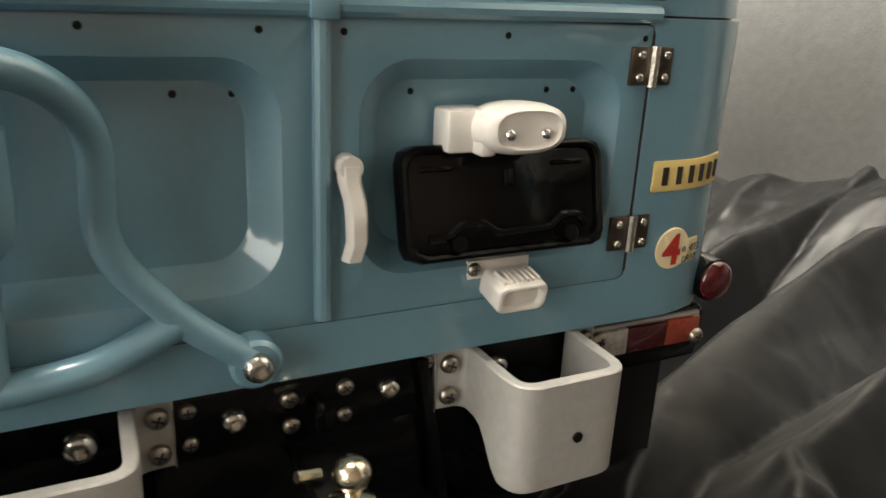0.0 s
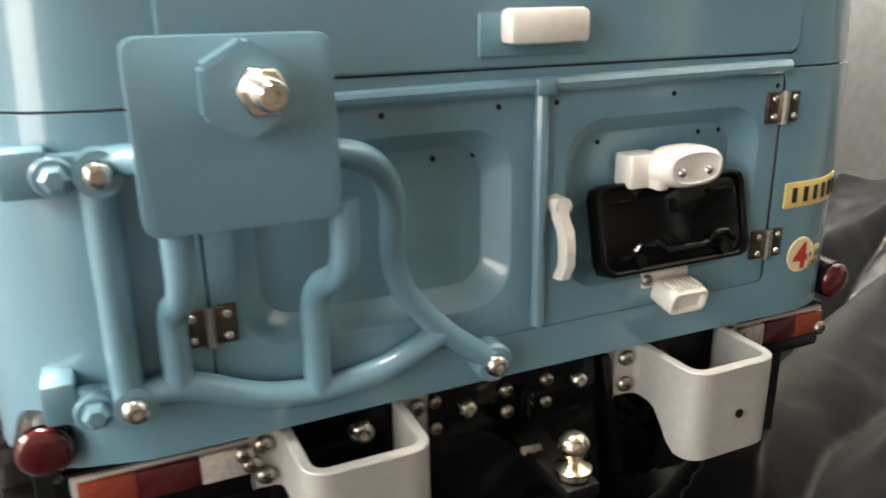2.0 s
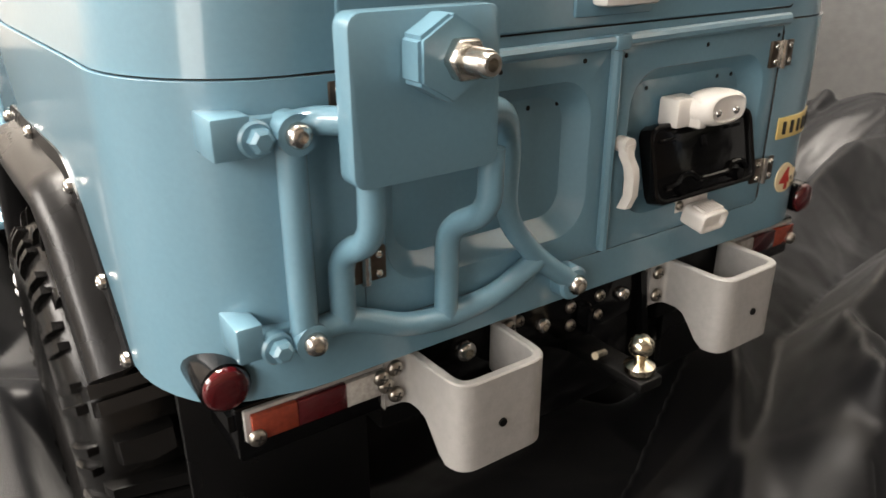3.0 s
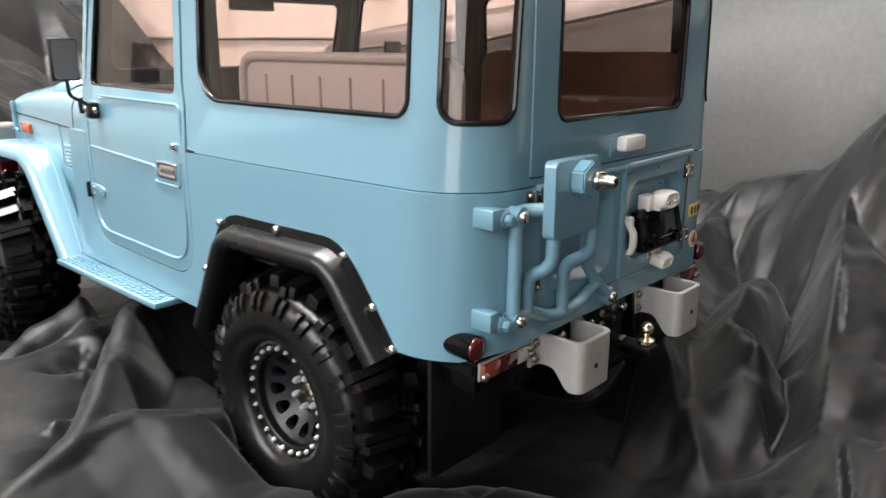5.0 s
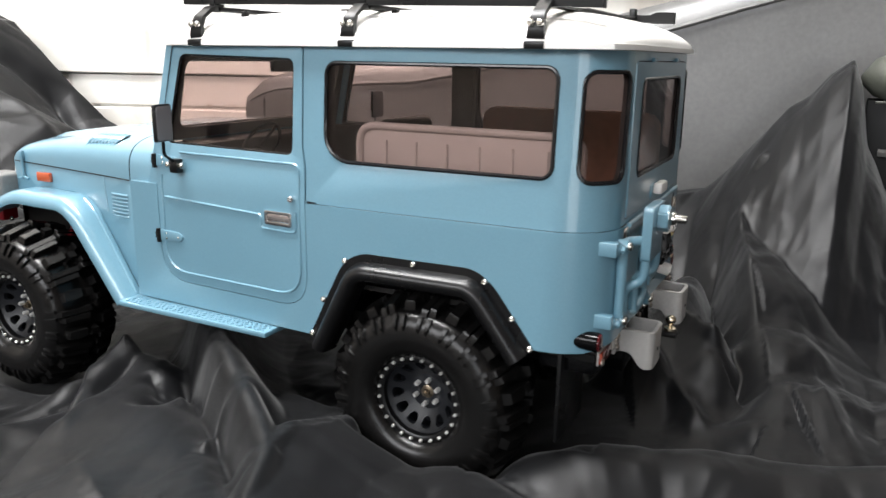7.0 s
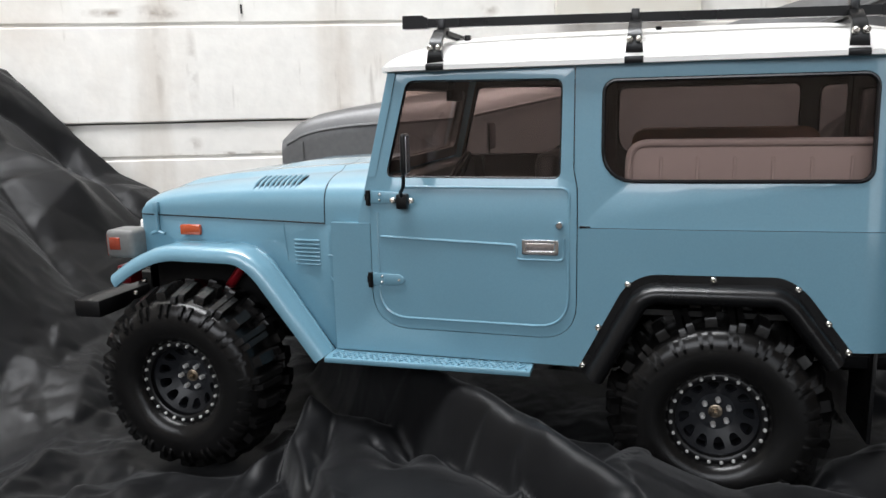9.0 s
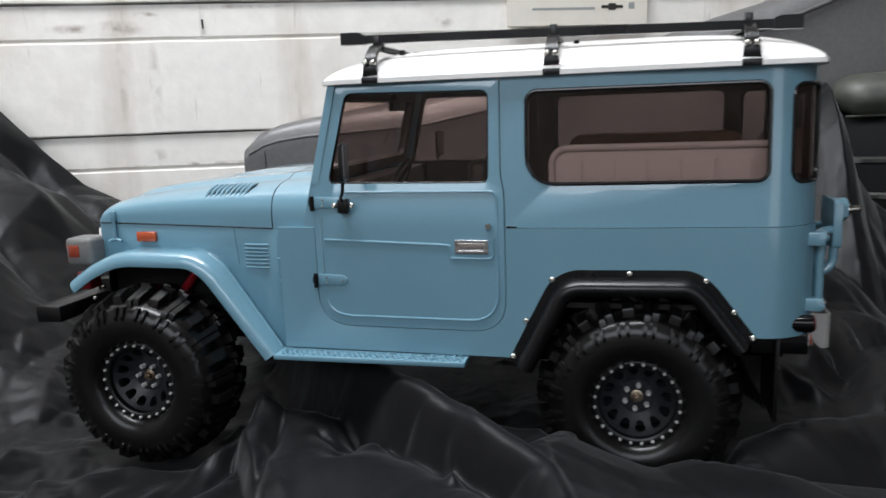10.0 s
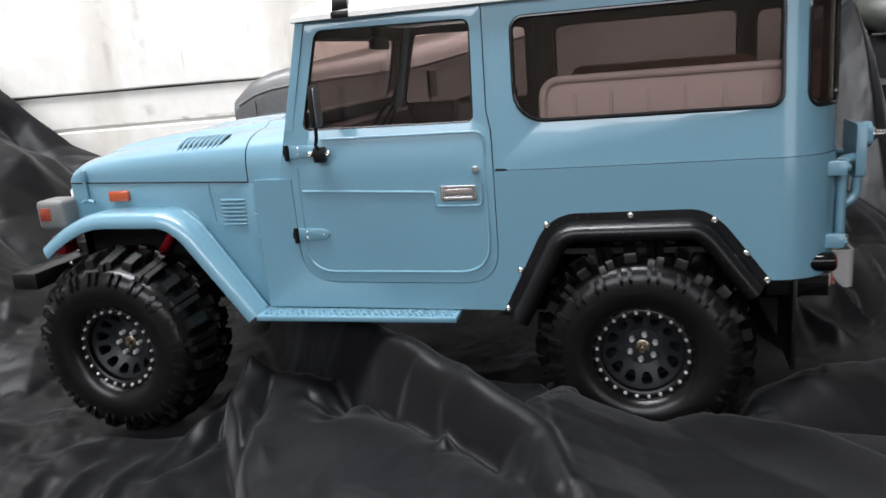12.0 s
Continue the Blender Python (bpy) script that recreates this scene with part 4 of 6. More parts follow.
N, M2 = 44, 34
grid = []
for i in range(N + 1):
    a = math.sin((i / N - 0.5) * math.pi)
    row = []
    for j in range(M2 + 1):
        b = math.sin((j / M2 - 0.5) * math.pi)
        x, y = roof_xy(a, b)
        row.append(bm.verts.new((x, y, roof_height(a, b))))
    grid.append(row)
for i in range(N):
    for j in range(M2):
        bm.faces.new((grid[i][j], grid[i + 1][j], grid[i + 1][j + 1], grid[i][j + 1]))
border = [grid[i][0] for i in range(N + 1)] + [grid[N][j] for j in range(1, M2 + 1)] + [grid[i][M2] for i in range(N - 1, -1, -1)] + [grid[0][j] for j in range(M2 - 1, 0, -1)]
prev = border
for grow, z in ((1.012, 2.343), (1.012, 2.318), (0.99, 2.316)):
    nxt = []
    for v in border:
        cx = (X0 + X1) / 2
        nxt.append(bm.verts.new((cx + (v.co.x - cx) * (1 + (grow - 1) * 0.6), v.co.y * grow, z)))
    for i in range(len(border)):
        j = (i + 1) % len(border)
        bm.faces.new((prev[i], prev[j], nxt[j], nxt[i]))
    prev = nxt
bm.faces.new(prev)
part("roof", bm, WHITE, truck, "white domed roof panel", 40)

rack = new("roof_rack")
rack.parent = truck
tagged(rack, label="black roof rails on clamps")


def rail_z(x):
    return 2.548 - 0.020 * (x + 0.4)


for s in (-1, 1):
    bm = bmesh.new()
    y = s * 0.80
    rings(bm, [[(x, y + a, rail_z(x) + b) for a, b in ((-0.022, -0.024), (0.022, -0.024), (0.022, 0.022), (-0.022, 0.022))] for x in (-1.60, 0.74)])
    for x0, x1, x2 in ((-1.68, -1.57, -1.54), (0.80, 0.69, 0.66)):
        loops = []
        for x, up in ((x0, 0.040), (x1, 0.040), (x2, 0.026)):
            loops.append([(x, y + a, rail_z(x) + b) for a, b in ((-0.026, -0.028), (0.026, -0.028), (0.026, up), (-0.026, up))])
        rings(bm, loops)
    part("rail", bm, BLACK, rack, "flat black rail with capped ends")
for x in (-1.465, -0.455, 0.540):
    bm = new_box(x - 0.030, x + 0.030, -0.79, 0.79, 2.505, 2.532, 0.006)
    if x < 0.0:
        box(bm, x + 0.10, x + 0.13, -0.70, -0.66, 2.46, 2.51, 0.003)
    part("cross_bar", bm, BLACK, rack, "thin black cross bar")
    for s in (-1, 1):
        bm = bmesh.new()
        loops = []
        for y, z, w in ((0.955, 2.335, 0.046), (0.966, 2.375, 0.042), (0.960, 2.43, 0.036), (0.935, 2.475, 0.032), (0.85, 2.530, 0.030), (0.77, 2.545, 0.030)):
            loops.append([(x - w, s * y, z), (x + w, s * y, z), (x + w, s * (y - 0.026), z - 0.008), (x - w, s * (y - 0.026), z - 0.008)])
        rings(bm, loops)
        box(bm, x - 0.048, x + 0.048, min(s * 0.945, s * 0.985), max(s * 0.945, s * 0.985), 2.315, 2.350, 0.006)
        box(bm, x - 0.020, x + 0.020, min(s * 0.77, s * 0.83), max(s * 0.77, s * 0.83), 2.50, 2.590, 0.006)
        clamp = part("clamp", bm, BLACK, rack, "black gutter clamp")
        for dx in (-0.022, 0.022):
            piece("bolt", SCREW_M, clamp, at(x + dx, s * 0.968, 2.428, 0, 0, 0 if s < 0 else 180))

# ---- rear wheel flares ----


def flare(s):
    path = fillet([(-0.705, 0, 0.750), (-0.475, 0, 1.205), (-0.365, 0, 1.270), (0.285, 0, 1.272), (0.385, 0, 1.205), (0.610, 0, 0.905)], [0, 0.07, 0.10, 0.10, 0.07, 0], 6)
    loops = []
    for k, p in enumerate(path):
        a, b = path[max(0, k - 1)], path[min(len(path) - 1, k + 1)]
        d = (b - a).normalized()
        n = Vector((d.z, 0, -d.x))
        if (Vector((-0.05, 0, 0.7)) - p).dot(n) < 0:
            n = -n
        out = [(0.0, -0.002), (0.0, 0.012), (0.040, 0.014), (0.046, 0.034), (0.056, 0.062), (0.074, 0.083), (0.098, 0.090), (0.122, 0.083), (0.140, 0.062), (0.148, 0.030), (0.150, -0.05), (0.142, -0.05), (0.140, 0.02)]
        base = half_width(p.x, p.z)
        loops.append([p + n * i + Vector((0, s * (base + o), 0)) for i, o in out])
    bm = bmesh.new()
    rings(bm, loops)
    ob = part("wheel_flare", bm, BLACK, truck, "black plastic wheel flare with bright screws", 40)
    for x, z in ((-0.682, 0.768), (-0.603, 0.978), (-0.458, 1.214), (-0.045, 1.252), (0.347, 1.214), (0.493, 1.047), (0.590, 0.909)):
        piece("bolt", SCREW_M, ob, at(x, s * (half_width(x, z) + 0.012), z, 0, 0, 0 if s < 0 else 180))
    bm = bmesh.new()
    arch_in = fillet([(-0.66, 0, 0.755), (-0.44, 0, 1.20), (-0.34, 0, 1.25), (0.27, 0, 1.25), (0.37, 0, 1.19), (0.58, 0, 0.905)], 0.06, 4)
    rings(bm, [[(p.x, s * y, p.z) for p in arch_in] for y in (0.96, 0.45)], closed=False)
    bm.faces.new([bm.verts.new((p.x, s * 0.45, p.z)) for p in arch_in])
    part("wheel_liner", bm, FRAME_BLACK, ob, "black inner arch")
    bm = new_box(-0.40, -0.28, min(s * 0.80, s * 0.9), max(s * 0.80, s * 0.9), 1.10, 1.16, 0.01)
    part("inner_bracket", bm, PAINT, ob, "blue bracket inside the arch")
    return ob


for s in (-1, 1):
    flare(s)
# ---- wheels ----
TYRE_R = 0.565


def tyre_mesh():
    """Balloon sidewall and a smooth carcass; the lugs stand on it as pieces of their own."""
    bm = bmesh.new()
    side = [(0.236, -0.160), (0.242, -0.188), (0.258, -0.216), (0.286, -0.238), (0.326, -0.250), (0.370, -0.252), (0.410, -0.246), (0.442, -0.234), (0.467, -0.215), (0.485, -0.188), (0.495, -0.15)]
    prof = side + [(0.494, 0.0)] + [(r, -y) for r, y in side[::-1]]
    lathe(bm, [(0.225, -0.12)] + prof + [(0.225, 0.12)], 96, cap=False)
    return mesh_of(bm, "tyre", RUBBER, 30)


def lug_mesh(name, bars, height):
    """One tread lug on the near half of the tread: bars are lists of corners (along, across), with slits left between them."""
    bm = bmesh.new()
    for pts in bars:
        cx, cy = sum(p[0] for p in pts) / len(pts), sum(p[1] for p in pts) / len(pts)
        loops = []
        for k, f in ((0.0, 1.06), (0.86, 0.97), (1.0, 0.90)):
            loops.append([Vector((cx + (x - cx) * f, -(cy + (y - cy) * f), (0.480 - 0.5 * max(0.0, y - 0.12)) * (1 - k) + k * (height - 0.045 * max(0.0, (y - 0.09) / 0.115) ** 2))) for x, y in pts])
        rings(bm, loops)
    return mesh_of(bm, name, RUBBER, 25)


def shoulder_bar_mesh():
    """A short radial bar on the sidewall."""
    bm = bmesh.new()
    loops = []
    for r, y, h, up in ((0.474, 0.208, 0.012, 0.002), (0.470, 0.214, 0.014, 0.020), (0.446, 0.231, 0.013, 0.020), (0.416, 0.243, 0.011, 0.015), (0.398, 0.249, 0.007, 0.001)):
        loops.append([Vector(p) for p in ((-h, -(y - 0.014), r - 0.008), (h, -(y - 0.014), r - 0.008), (h * 0.75, -(y + up * 0.85), r + up * 0.5), (-h * 0.75, -(y + up * 0.85), r + up * 0.5))])
    rings(bm, loops)
    return mesh_of(bm, "sidewall_bar", RUBBER, 25)


LONG_LUG = lug_mesh("tread_lug", [[(-0.046, 0.008), (-0.008, 0.008), (-0.002, 0.212), (-0.036, 0.212)], [(-0.001, 0.030), (0.034, 0.030), (0.040, 0.198), (0.005, 0.198)]], TYRE_R)
SHORT_LUG = lug_mesh("tread_lug", [[(-0.034, 0.052), (0.022, 0.052), (0.034, 0.110), (0.032, 0.176), (-0.028, 0.176), (-0.032, 0.110)]], TYRE_R - 0.004)
MID_LUG = lug_mesh("tread_lug", [[(-0.020, -0.024), (0.028, -0.024), (0.030, 0.034), (-0.018, 0.034)]], TYRE_R - 0.002)
SHOULDER_BAR = shoulder_bar_mesh()


def rim_mesh():
    """Dished disc with round windows, seen from its outer side (-y)."""
    bm = bmesh.new()
    lathe(bm, [(0.235, 0.16), (0.235, -0.150), (0.212, -0.158), (0.205, -0.150), (0.198, -0.132)], 48, cap=False)
    n = 12
    seg = 8
    hub_r, rim_r = 0.098, 0.203
    # Dished disc in sectors with a window each.
    polar = lambda p, y: Vector((p[0] * math.cos(p[1]), y, p[0] * math.sin(p[1])))
    depth = lambda r: -0.146 + 0.078 * ((rim_r - r) / (rim_r - hub_r)) ** 0.9
    for k in range(n):
        a0, a1 = 2 * math.pi * k / n, 2 * math.pi * (k + 1) / n
        mid = (a0 + a1) / 2
        hole, ring = [], []
        for i in range(seg * 2):
            w = 2 * math.pi * i / (seg * 2)
            c, q = math.cos(w), math.sin(w)
            big = max(abs(c), abs(q))
            soft = (abs(c) ** 3 + abs(q) ** 3) ** (-1 / 3)
            hole.append((0.160 + 0.027 * c * soft, mid + (0.160 + 0.030 * c) * q * soft))
            ring.append(((rim_r + hub_r) / 2 + (rim_r - hub_r) / 2 * c / big, mid + (a1 - a0) / 2 * q / big))
        rings(bm, [[polar(p, depth(p[0])) for p in ring], [polar(p, depth(p[0])) for p in hole], [polar(p, depth(p[0]) + 0.03) for p in hole]], caps=False)
    lathe(bm, [(0.100, -0.068), (0.092, -0.062), (0.060, -0.060), (0.052, -0.066), (0.0, -0.066)], 36)
    bmesh.ops.remove_doubles(bm, verts=bm.verts[:], dist=1e-5)
    lathe(bm, [(0.20, -0.015), (0.0, -0.015)], 32)
    return mesh_of(bm, "wheel", RIM, 30)


def ring_mesh():
    bm = bmesh.new()
    lathe(bm, [(0.205, -0.150), (0.206, -0.180), (0.216, -0.188), (0.240, -0.188), (0.252, -0.178), (0.254, -0.158), (0.205, -0.150)], 64, cap=False)
    return mesh_of(bm, "beadlock_ring", BLACK, 40)


def hub_mesh():
    bm = bmesh.new()
    lathe(bm, [(0.036, -0.058), (0.036, -0.072), (0.028, -0.076), (0.0, -0.076)], 24)
    hexagon(bm, -0.074, -0.098, 0.0, 0.0, 0.022, "y")
    lathe(bm, [(0.010, -0.09), (0.010, -0.112), (0.0, -0.114)], 10)
    return mesh_of(bm, "hub", HUB_METAL, 35)


TYRE, WHEEL, RING, HUB = tyre_mesh(), rim_mesh(), ring_mesh(), hub_mesh()
NUT = mesh_of(hexagon(bmesh.new(), 0.0, -0.042, 0.0, 0.0, 0.0150, "y", tip=-0.008), "lug_nut", BOLT_STEEL, 35)
RING_BOLT = mesh_of(hexagon(bmesh.new(), 0.0, -0.016, 0.0, 0.0, 0.0096, "y", tip=-0.005), "ring_bolt", BOLT_STEEL, 35)
for x, y, z, s, spin in ((0.0, 0.850, 0.530, -1, 8), (0.0, 0.850, 0.530, 1, 20), (-2.95, 1.075, 0.595, -1, 31), (-2.95, 1.075, 0.595, 1, 3)):
    wheel = piece("wheel", WHEEL, truck, at(x, s * y, z, 0, spin, 0 if s < 0 else 180), "dark dished beadlock wheel with chunky black tyre")
    piece("tyre", TYRE, wheel, label="chunky black off-road tyre")
    piece("beadlock_ring", RING, wheel, label="black clamp ring")
    piece("hub", HUB, wheel, label="dull yellowish metal hub nut")
    for k in range(24):
        w = 2 * math.pi * k / 24
        piece("ring_bolt", RING_BOLT, wheel, at(0.2285 * math.cos(w), -0.187, 0.2285 * math.sin(w)))
    for k in range(6):
        w = 2 * math.pi * (k + 0.5) / 6
        piece("lug_nut", NUT, wheel, at(0.069 * math.cos(w), -0.060, 0.069 * math.sin(w)))
    for side in (0, 180):
        for k in range(26):
            m = Matrix.Rotation(radians(side), 4, "Z") @ Matrix.Rotation(2 * math.pi * (k + (0.5 if side else 0.0)) / 26, 4, "Y")
            piece("tread_lug", SHORT_LUG if k % 2 else LONG_LUG, wheel, m)
            if k % 2 and not side:
                piece("tread_lug", MID_LUG, wheel, m)
        for k in range(20):
            for d in (-3.1, 3.1):
                piece("sidewall_bar", SHOULDER_BAR, wheel, Matrix.Rotation(radians(side), 4, "Z") @ Matrix.Rotation(radians(18 * k + d), 4, "Y"))

# ---- chassis ----
chassis = part("chassis", new_box(-3.75, 0.80, -0.52, -0.40, 0.66, 0.80, 0.015), FRAME_BLACK, truck, "black ladder chassis")
part("chassis_rail", new_box(-3.75, 0.80, 0.40, 0.52, 0.66, 0.80, 0.015), FRAME_BLACK, chassis)
part("floor_pan", new_box(-1.90, 0.88, -0.88, 0.88, 0.86, 0.895), FRAME_BLACK, chassis)
for x, z, half in ((0.0, 0.53, 0.80), (-2.95, 0.595, 1.0)):
    bm = bmesh.new()
    tube(bm, [(x, -half, z), (x, half, z)], 0.06, 14)
    lathe(bm, [(0.0, -0.16), (0.10, -0.13), (0.15, 0.0), (0.10, 0.13), (0.0, 0.16)], 18, Matrix.Translation((x, 0.15, z)))
    part("axle", bm, FRAME_BLACK, truck, "black axle tube")
bm = new_box(-2.3, -0.5, -0.30, 0.30, 0.50, 0.70, 0.04)
part("gearbox", bm, FRAME_BLACK, chassis)
for s in (-1, 1):
    part("mud_flap", new_box(0.715, 0.735, min(s * 0.52, s * 0.93), max(s * 0.52, s * 0.93), 0.42, 0.90, 0.004), BLACK, truck, "thin black mud flap")

# ---- rear crossmember, lamps and step bumpers ----
bm = new_box(0.60, 0.888, -0.87, 0.87, 0.790, 0.912, 0.010)
box(bm, 0.70, 0.884, -0.255, 0.215, 0.58, 0.80, 0.006)
cross = part("rear_crossmember", bm, GLOSS_BLACK, truck, "glossy black rear crossmember")
bm = bmesh.new()
rings(bm, [[(x, 0.185, 0.91), (x, 0.205, 0.91), (x, 0.262, 0.60), (x, 0.242, 0.60)] for x in (0.80, 0.905)])
part("side_plate", bm, GLOSS_BLACK, cross)
for y, z, big in ((-0.039, 0.874, 1), (-0.036, 0.823, 1), (0.058, 0.877, 1), (0.057, 0.824, 0.9), (0.138, 0.860, 1.25), (-0.200, 0.886, 0.9), (-0.199, 0.826, 0.9), (-0.130, 0.855, 1.3), (0.208, 0.899, 1)):
    piece("screw", SCREW_M if big > 1.1 else CROSS_SCREW, cross, at(0.888, y, z, 0, (y * 900) % 60, REAR) @ Matrix.Scale(big * 0.9, 4))
for y in (-0.353, 0.352):
    piece("bolt", SCREW_L, cross, at(0.888, y, 0.862, 0, 0, REAR))
# Shackle loop beside the tow ball.
bm = bmesh.new()
tube(bm, fillet([(0.885, 0.005, 0.870), (0.915, 0.005, 0.870), (0.915, 0.005, 0.80), (0.885, 0.005, 0.80)], 0.02, 4), 0.008, 8)
part("safety_loop", bm, GLOSS_BLACK, cross)
bm = new_box(0.86, 1.12, -0.035, 0.040, 0.745, 0.775, 0.008)
tongue = part("tow_tongue", bm, FRAME_BLACK, truck, "black tow tongue")
bm = bmesh.new()
lathe(bm, [(0.0, 0.075), (0.016, 0.071), (0.027, 0.060), (0.030, 0.046), (0.026, 0.032), (0.015, 0.022), (0.013, 0.012), (0.022, 0.008), (0.036, 0.0), (0.036, -0.014), (0.026, -0.024), (0.0, -0.024)], 24, Matrix.Translation((1.078, 0.003, 0.795)) @ Matrix.Rotation(radians(90), 4, "X"))
part("tow_ball", bm, BRASS, tongue, "polished brass-coloured tow ball", 40)
bm = bmesh.new()
tube(bm, [(0.99, -0.02, 0.79), (1.0, -0.06, 0.80)], 0.010, 8)
part("tow_pin", bm, BRASS, tongue)

for s in (-1, 1):
    # Reflector strip: amber, red and clear.
    m_strip = Matrix.Rotation(radians(0), 4, "X")
    a, b = s * 0.855, s * 0.548
    base = part("rear_light_bar", new_box(0.884, 0.896, min(a, b), max(a, b), 0.836, 0.904, 0.003), SILVER, truck, "amber, red and clear rear light strip")
    for y0, y1, mat, word in ((0.845, 0.755, AMBER, "amber lens"), (0.755, 0.652, RED, "red lens"), (0.652, 0.556, CLEAR, "clear lens")):
        part("lens", new_box(0.895, 0.910, min(s * y0, s * y1), max(s * y0, s * y1), 0.842, 0.898, 0.003), mat, base, word)
    for y, z in ((0.838, 0.852), (0.575, 0.884), (0.565, 0.862)):
        piece("screw", CROSS_SCREW, base, at(0.908, s * y, z, 0, 20, REAR))

    # Step bumper: a bent silver plate, open above.
    plan = fillet([(0.903, s * 0.222, 0), (0.906, s * 0.278, 0), (1.088, s * 0.282, 0), (1.088, s * 0.508, 0), (0.906, s * 0.514, 0), (0.903, s * 0.566, 0)], [0, 0.02, 0.05, 0.05, 0.02, 0], 6)
    loops = []
    fine = []
    for p, q in zip(plan, plan[1:]):
        steps = max(1, int((q - p).length / 0.02))
        fine += [p.lerp(q, k / steps) for k in range(steps)]
    fine.append(plan[-1])
    for k, p in enumerate(fine):
        a, b = fine[max(0, k - 1)], fine[min(len(fine) - 1, k + 1)]
        d = (b - a).normalized()
        n = Vector((d.y, -d.x, 0)) * s
        t = max(0.0, min(1.0, (p.x - 0.955) / 0.085))
        low = 0.802 - 0.082 * t * t * (3 - 2 * t)
        q = p - n * 0.021
        loops.append([(p.x, p.y, 0.924), (p.x, p.y, low), (q.x, q.y, low), (q.x, q.y, 0.924)])
    bm = bmesh.new()
    rings(bm, loops)
    bm.normal_update()
    rim = [e for e in bm.edges if len(e.link_faces) == 2 and e.link_faces[0].normal.dot(e.link_faces[1].normal) < 0.3]
    bmesh.ops.bevel(bm, geom=rim, offset=0.003, segments=1, affect="EDGES", clamp_overlap=True)
    step = part("step_bumper", bm, SILVER, truck, "silver bent-plate step bumper, open on top", 40)
    for y in (0.246, 0.542):
        for z in (0.895, 0.832):
            piece("screw", CROSS_SCREW, step, at(0.908, s * y, z, 0, (y * 700) % 50, REAR))
    bm = bmesh.new()
    lathe(bm, [(0.0, -0.002), (0.0095, -0.002), (0.0095, 0.004), (0.0, 0.004)], 14, Matrix.Translation((1.088, s * 0.405, 0.813)) @ Matrix.Rotation(radians(-90), 4, "Z"))
    part("bolt_hole", bm, FRAME_BLACK, step, "small dark hole")

# ---- swing-out carrier on the rear ----
carrier = new("spare_carrier")
carrier.parent = truck
tagged(carrier, label="blue tubular spare wheel carrier without wheel")
bm = panel(rrect(-0.692, -0.416, 1.340, 1.604, 0.022, 4), thick=0.045, edge=0.010, fmap=lambda u, z, d=0.0: Vector((1.066 - d, u, z)))
part("mount_plate", bm, [PAINT, PAINT], carrier, "blue square mounting plate")
bm = hexagon(bmesh.new(), 1.062, 1.118, -0.545, 1.534, 0.068, turn=radians(30))
bmesh.ops.bevel(bm, geom=bm.edges[:], offset=0.006, segments=2, affect="EDGES", clamp_overlap=True)
part("boss", bm, PAINT, carrier, "blue hexagonal boss")
bm = hexagon(bmesh.new(), 1.116, 1.142, -0.530, 1.534, 0.035)
bmesh.ops.bevel(bm, geom=bm.edges[:], offset=0.003, segments=1, affect="EDGES", clamp_overlap=True)
part("nut", bm, STEEL, carrier, "bright hexagon nut")
bm = bmesh.new()
lathe(bm, [(0.020, 0.0), (0.020, 0.066), (0.016, 0.072), (0.010, 0.072), (0.009, 0.050), (0.0, 0.050)], 18, Matrix.Translation((1.122, -0.530, 1.534)) @ Matrix.Rotation(radians(-90), 4, "Z"))
for k in range(6):
    lathe(bm, [(0.0195, -0.002), (0.0215, 0.0), (0.0195, 0.002)], 18, cap=False, m=Matrix.Translation((1.150 + k * 0.006, -0.530, 1.534)) @ Matrix.Rotation(radians(-90), 4, "Z"))
part("stud", bm, STEEL, carrier, "bright threaded stud")
TX = 0.950


def bar(points, r=0.024, round_to=0.04):
    bm = bmesh.new()
    tube(bm, fillet(points, round_to, 6), r, 14)
    part("tube", bm, PAINT, carrier)


bar([(TX, -0.742, 1.435), (TX, -0.745, 1.035)], 0.025)
bar([(TX, -0.745, 1.428), (TX + 0.01, -0.70, 1.434), (1.03, -0.65, 1.438)])
bar([(1.04, -0.650, 1.36), (1.036, -0.650, 1.240), (TX, -0.668, 1.190), (TX, -0.668, 1.055)])
bar([(1.04, -0.408, 1.36), (1.036, -0.408, 1.240), (TX, -0.440, 1.190), (TX, -0.445, 1.000)])
bar([(TX, -0.760, 1.052), (TX, -0.665, 1.066), (TX, -0.540, 1.010), (TX, -0.440, 0.998), (TX, -0.315, 1.014), (TX, -0.210, 1.066)])
bar([(1.04, -0.45, 1.435), (1.00, -0.350, 1.415), (TX, -0.292, 1.340), (TX, -0.302, 1.180), (TX, -0.205, 1.062), (TX + 0.003, -0.112, 0.992)], 0.023, 0.06)
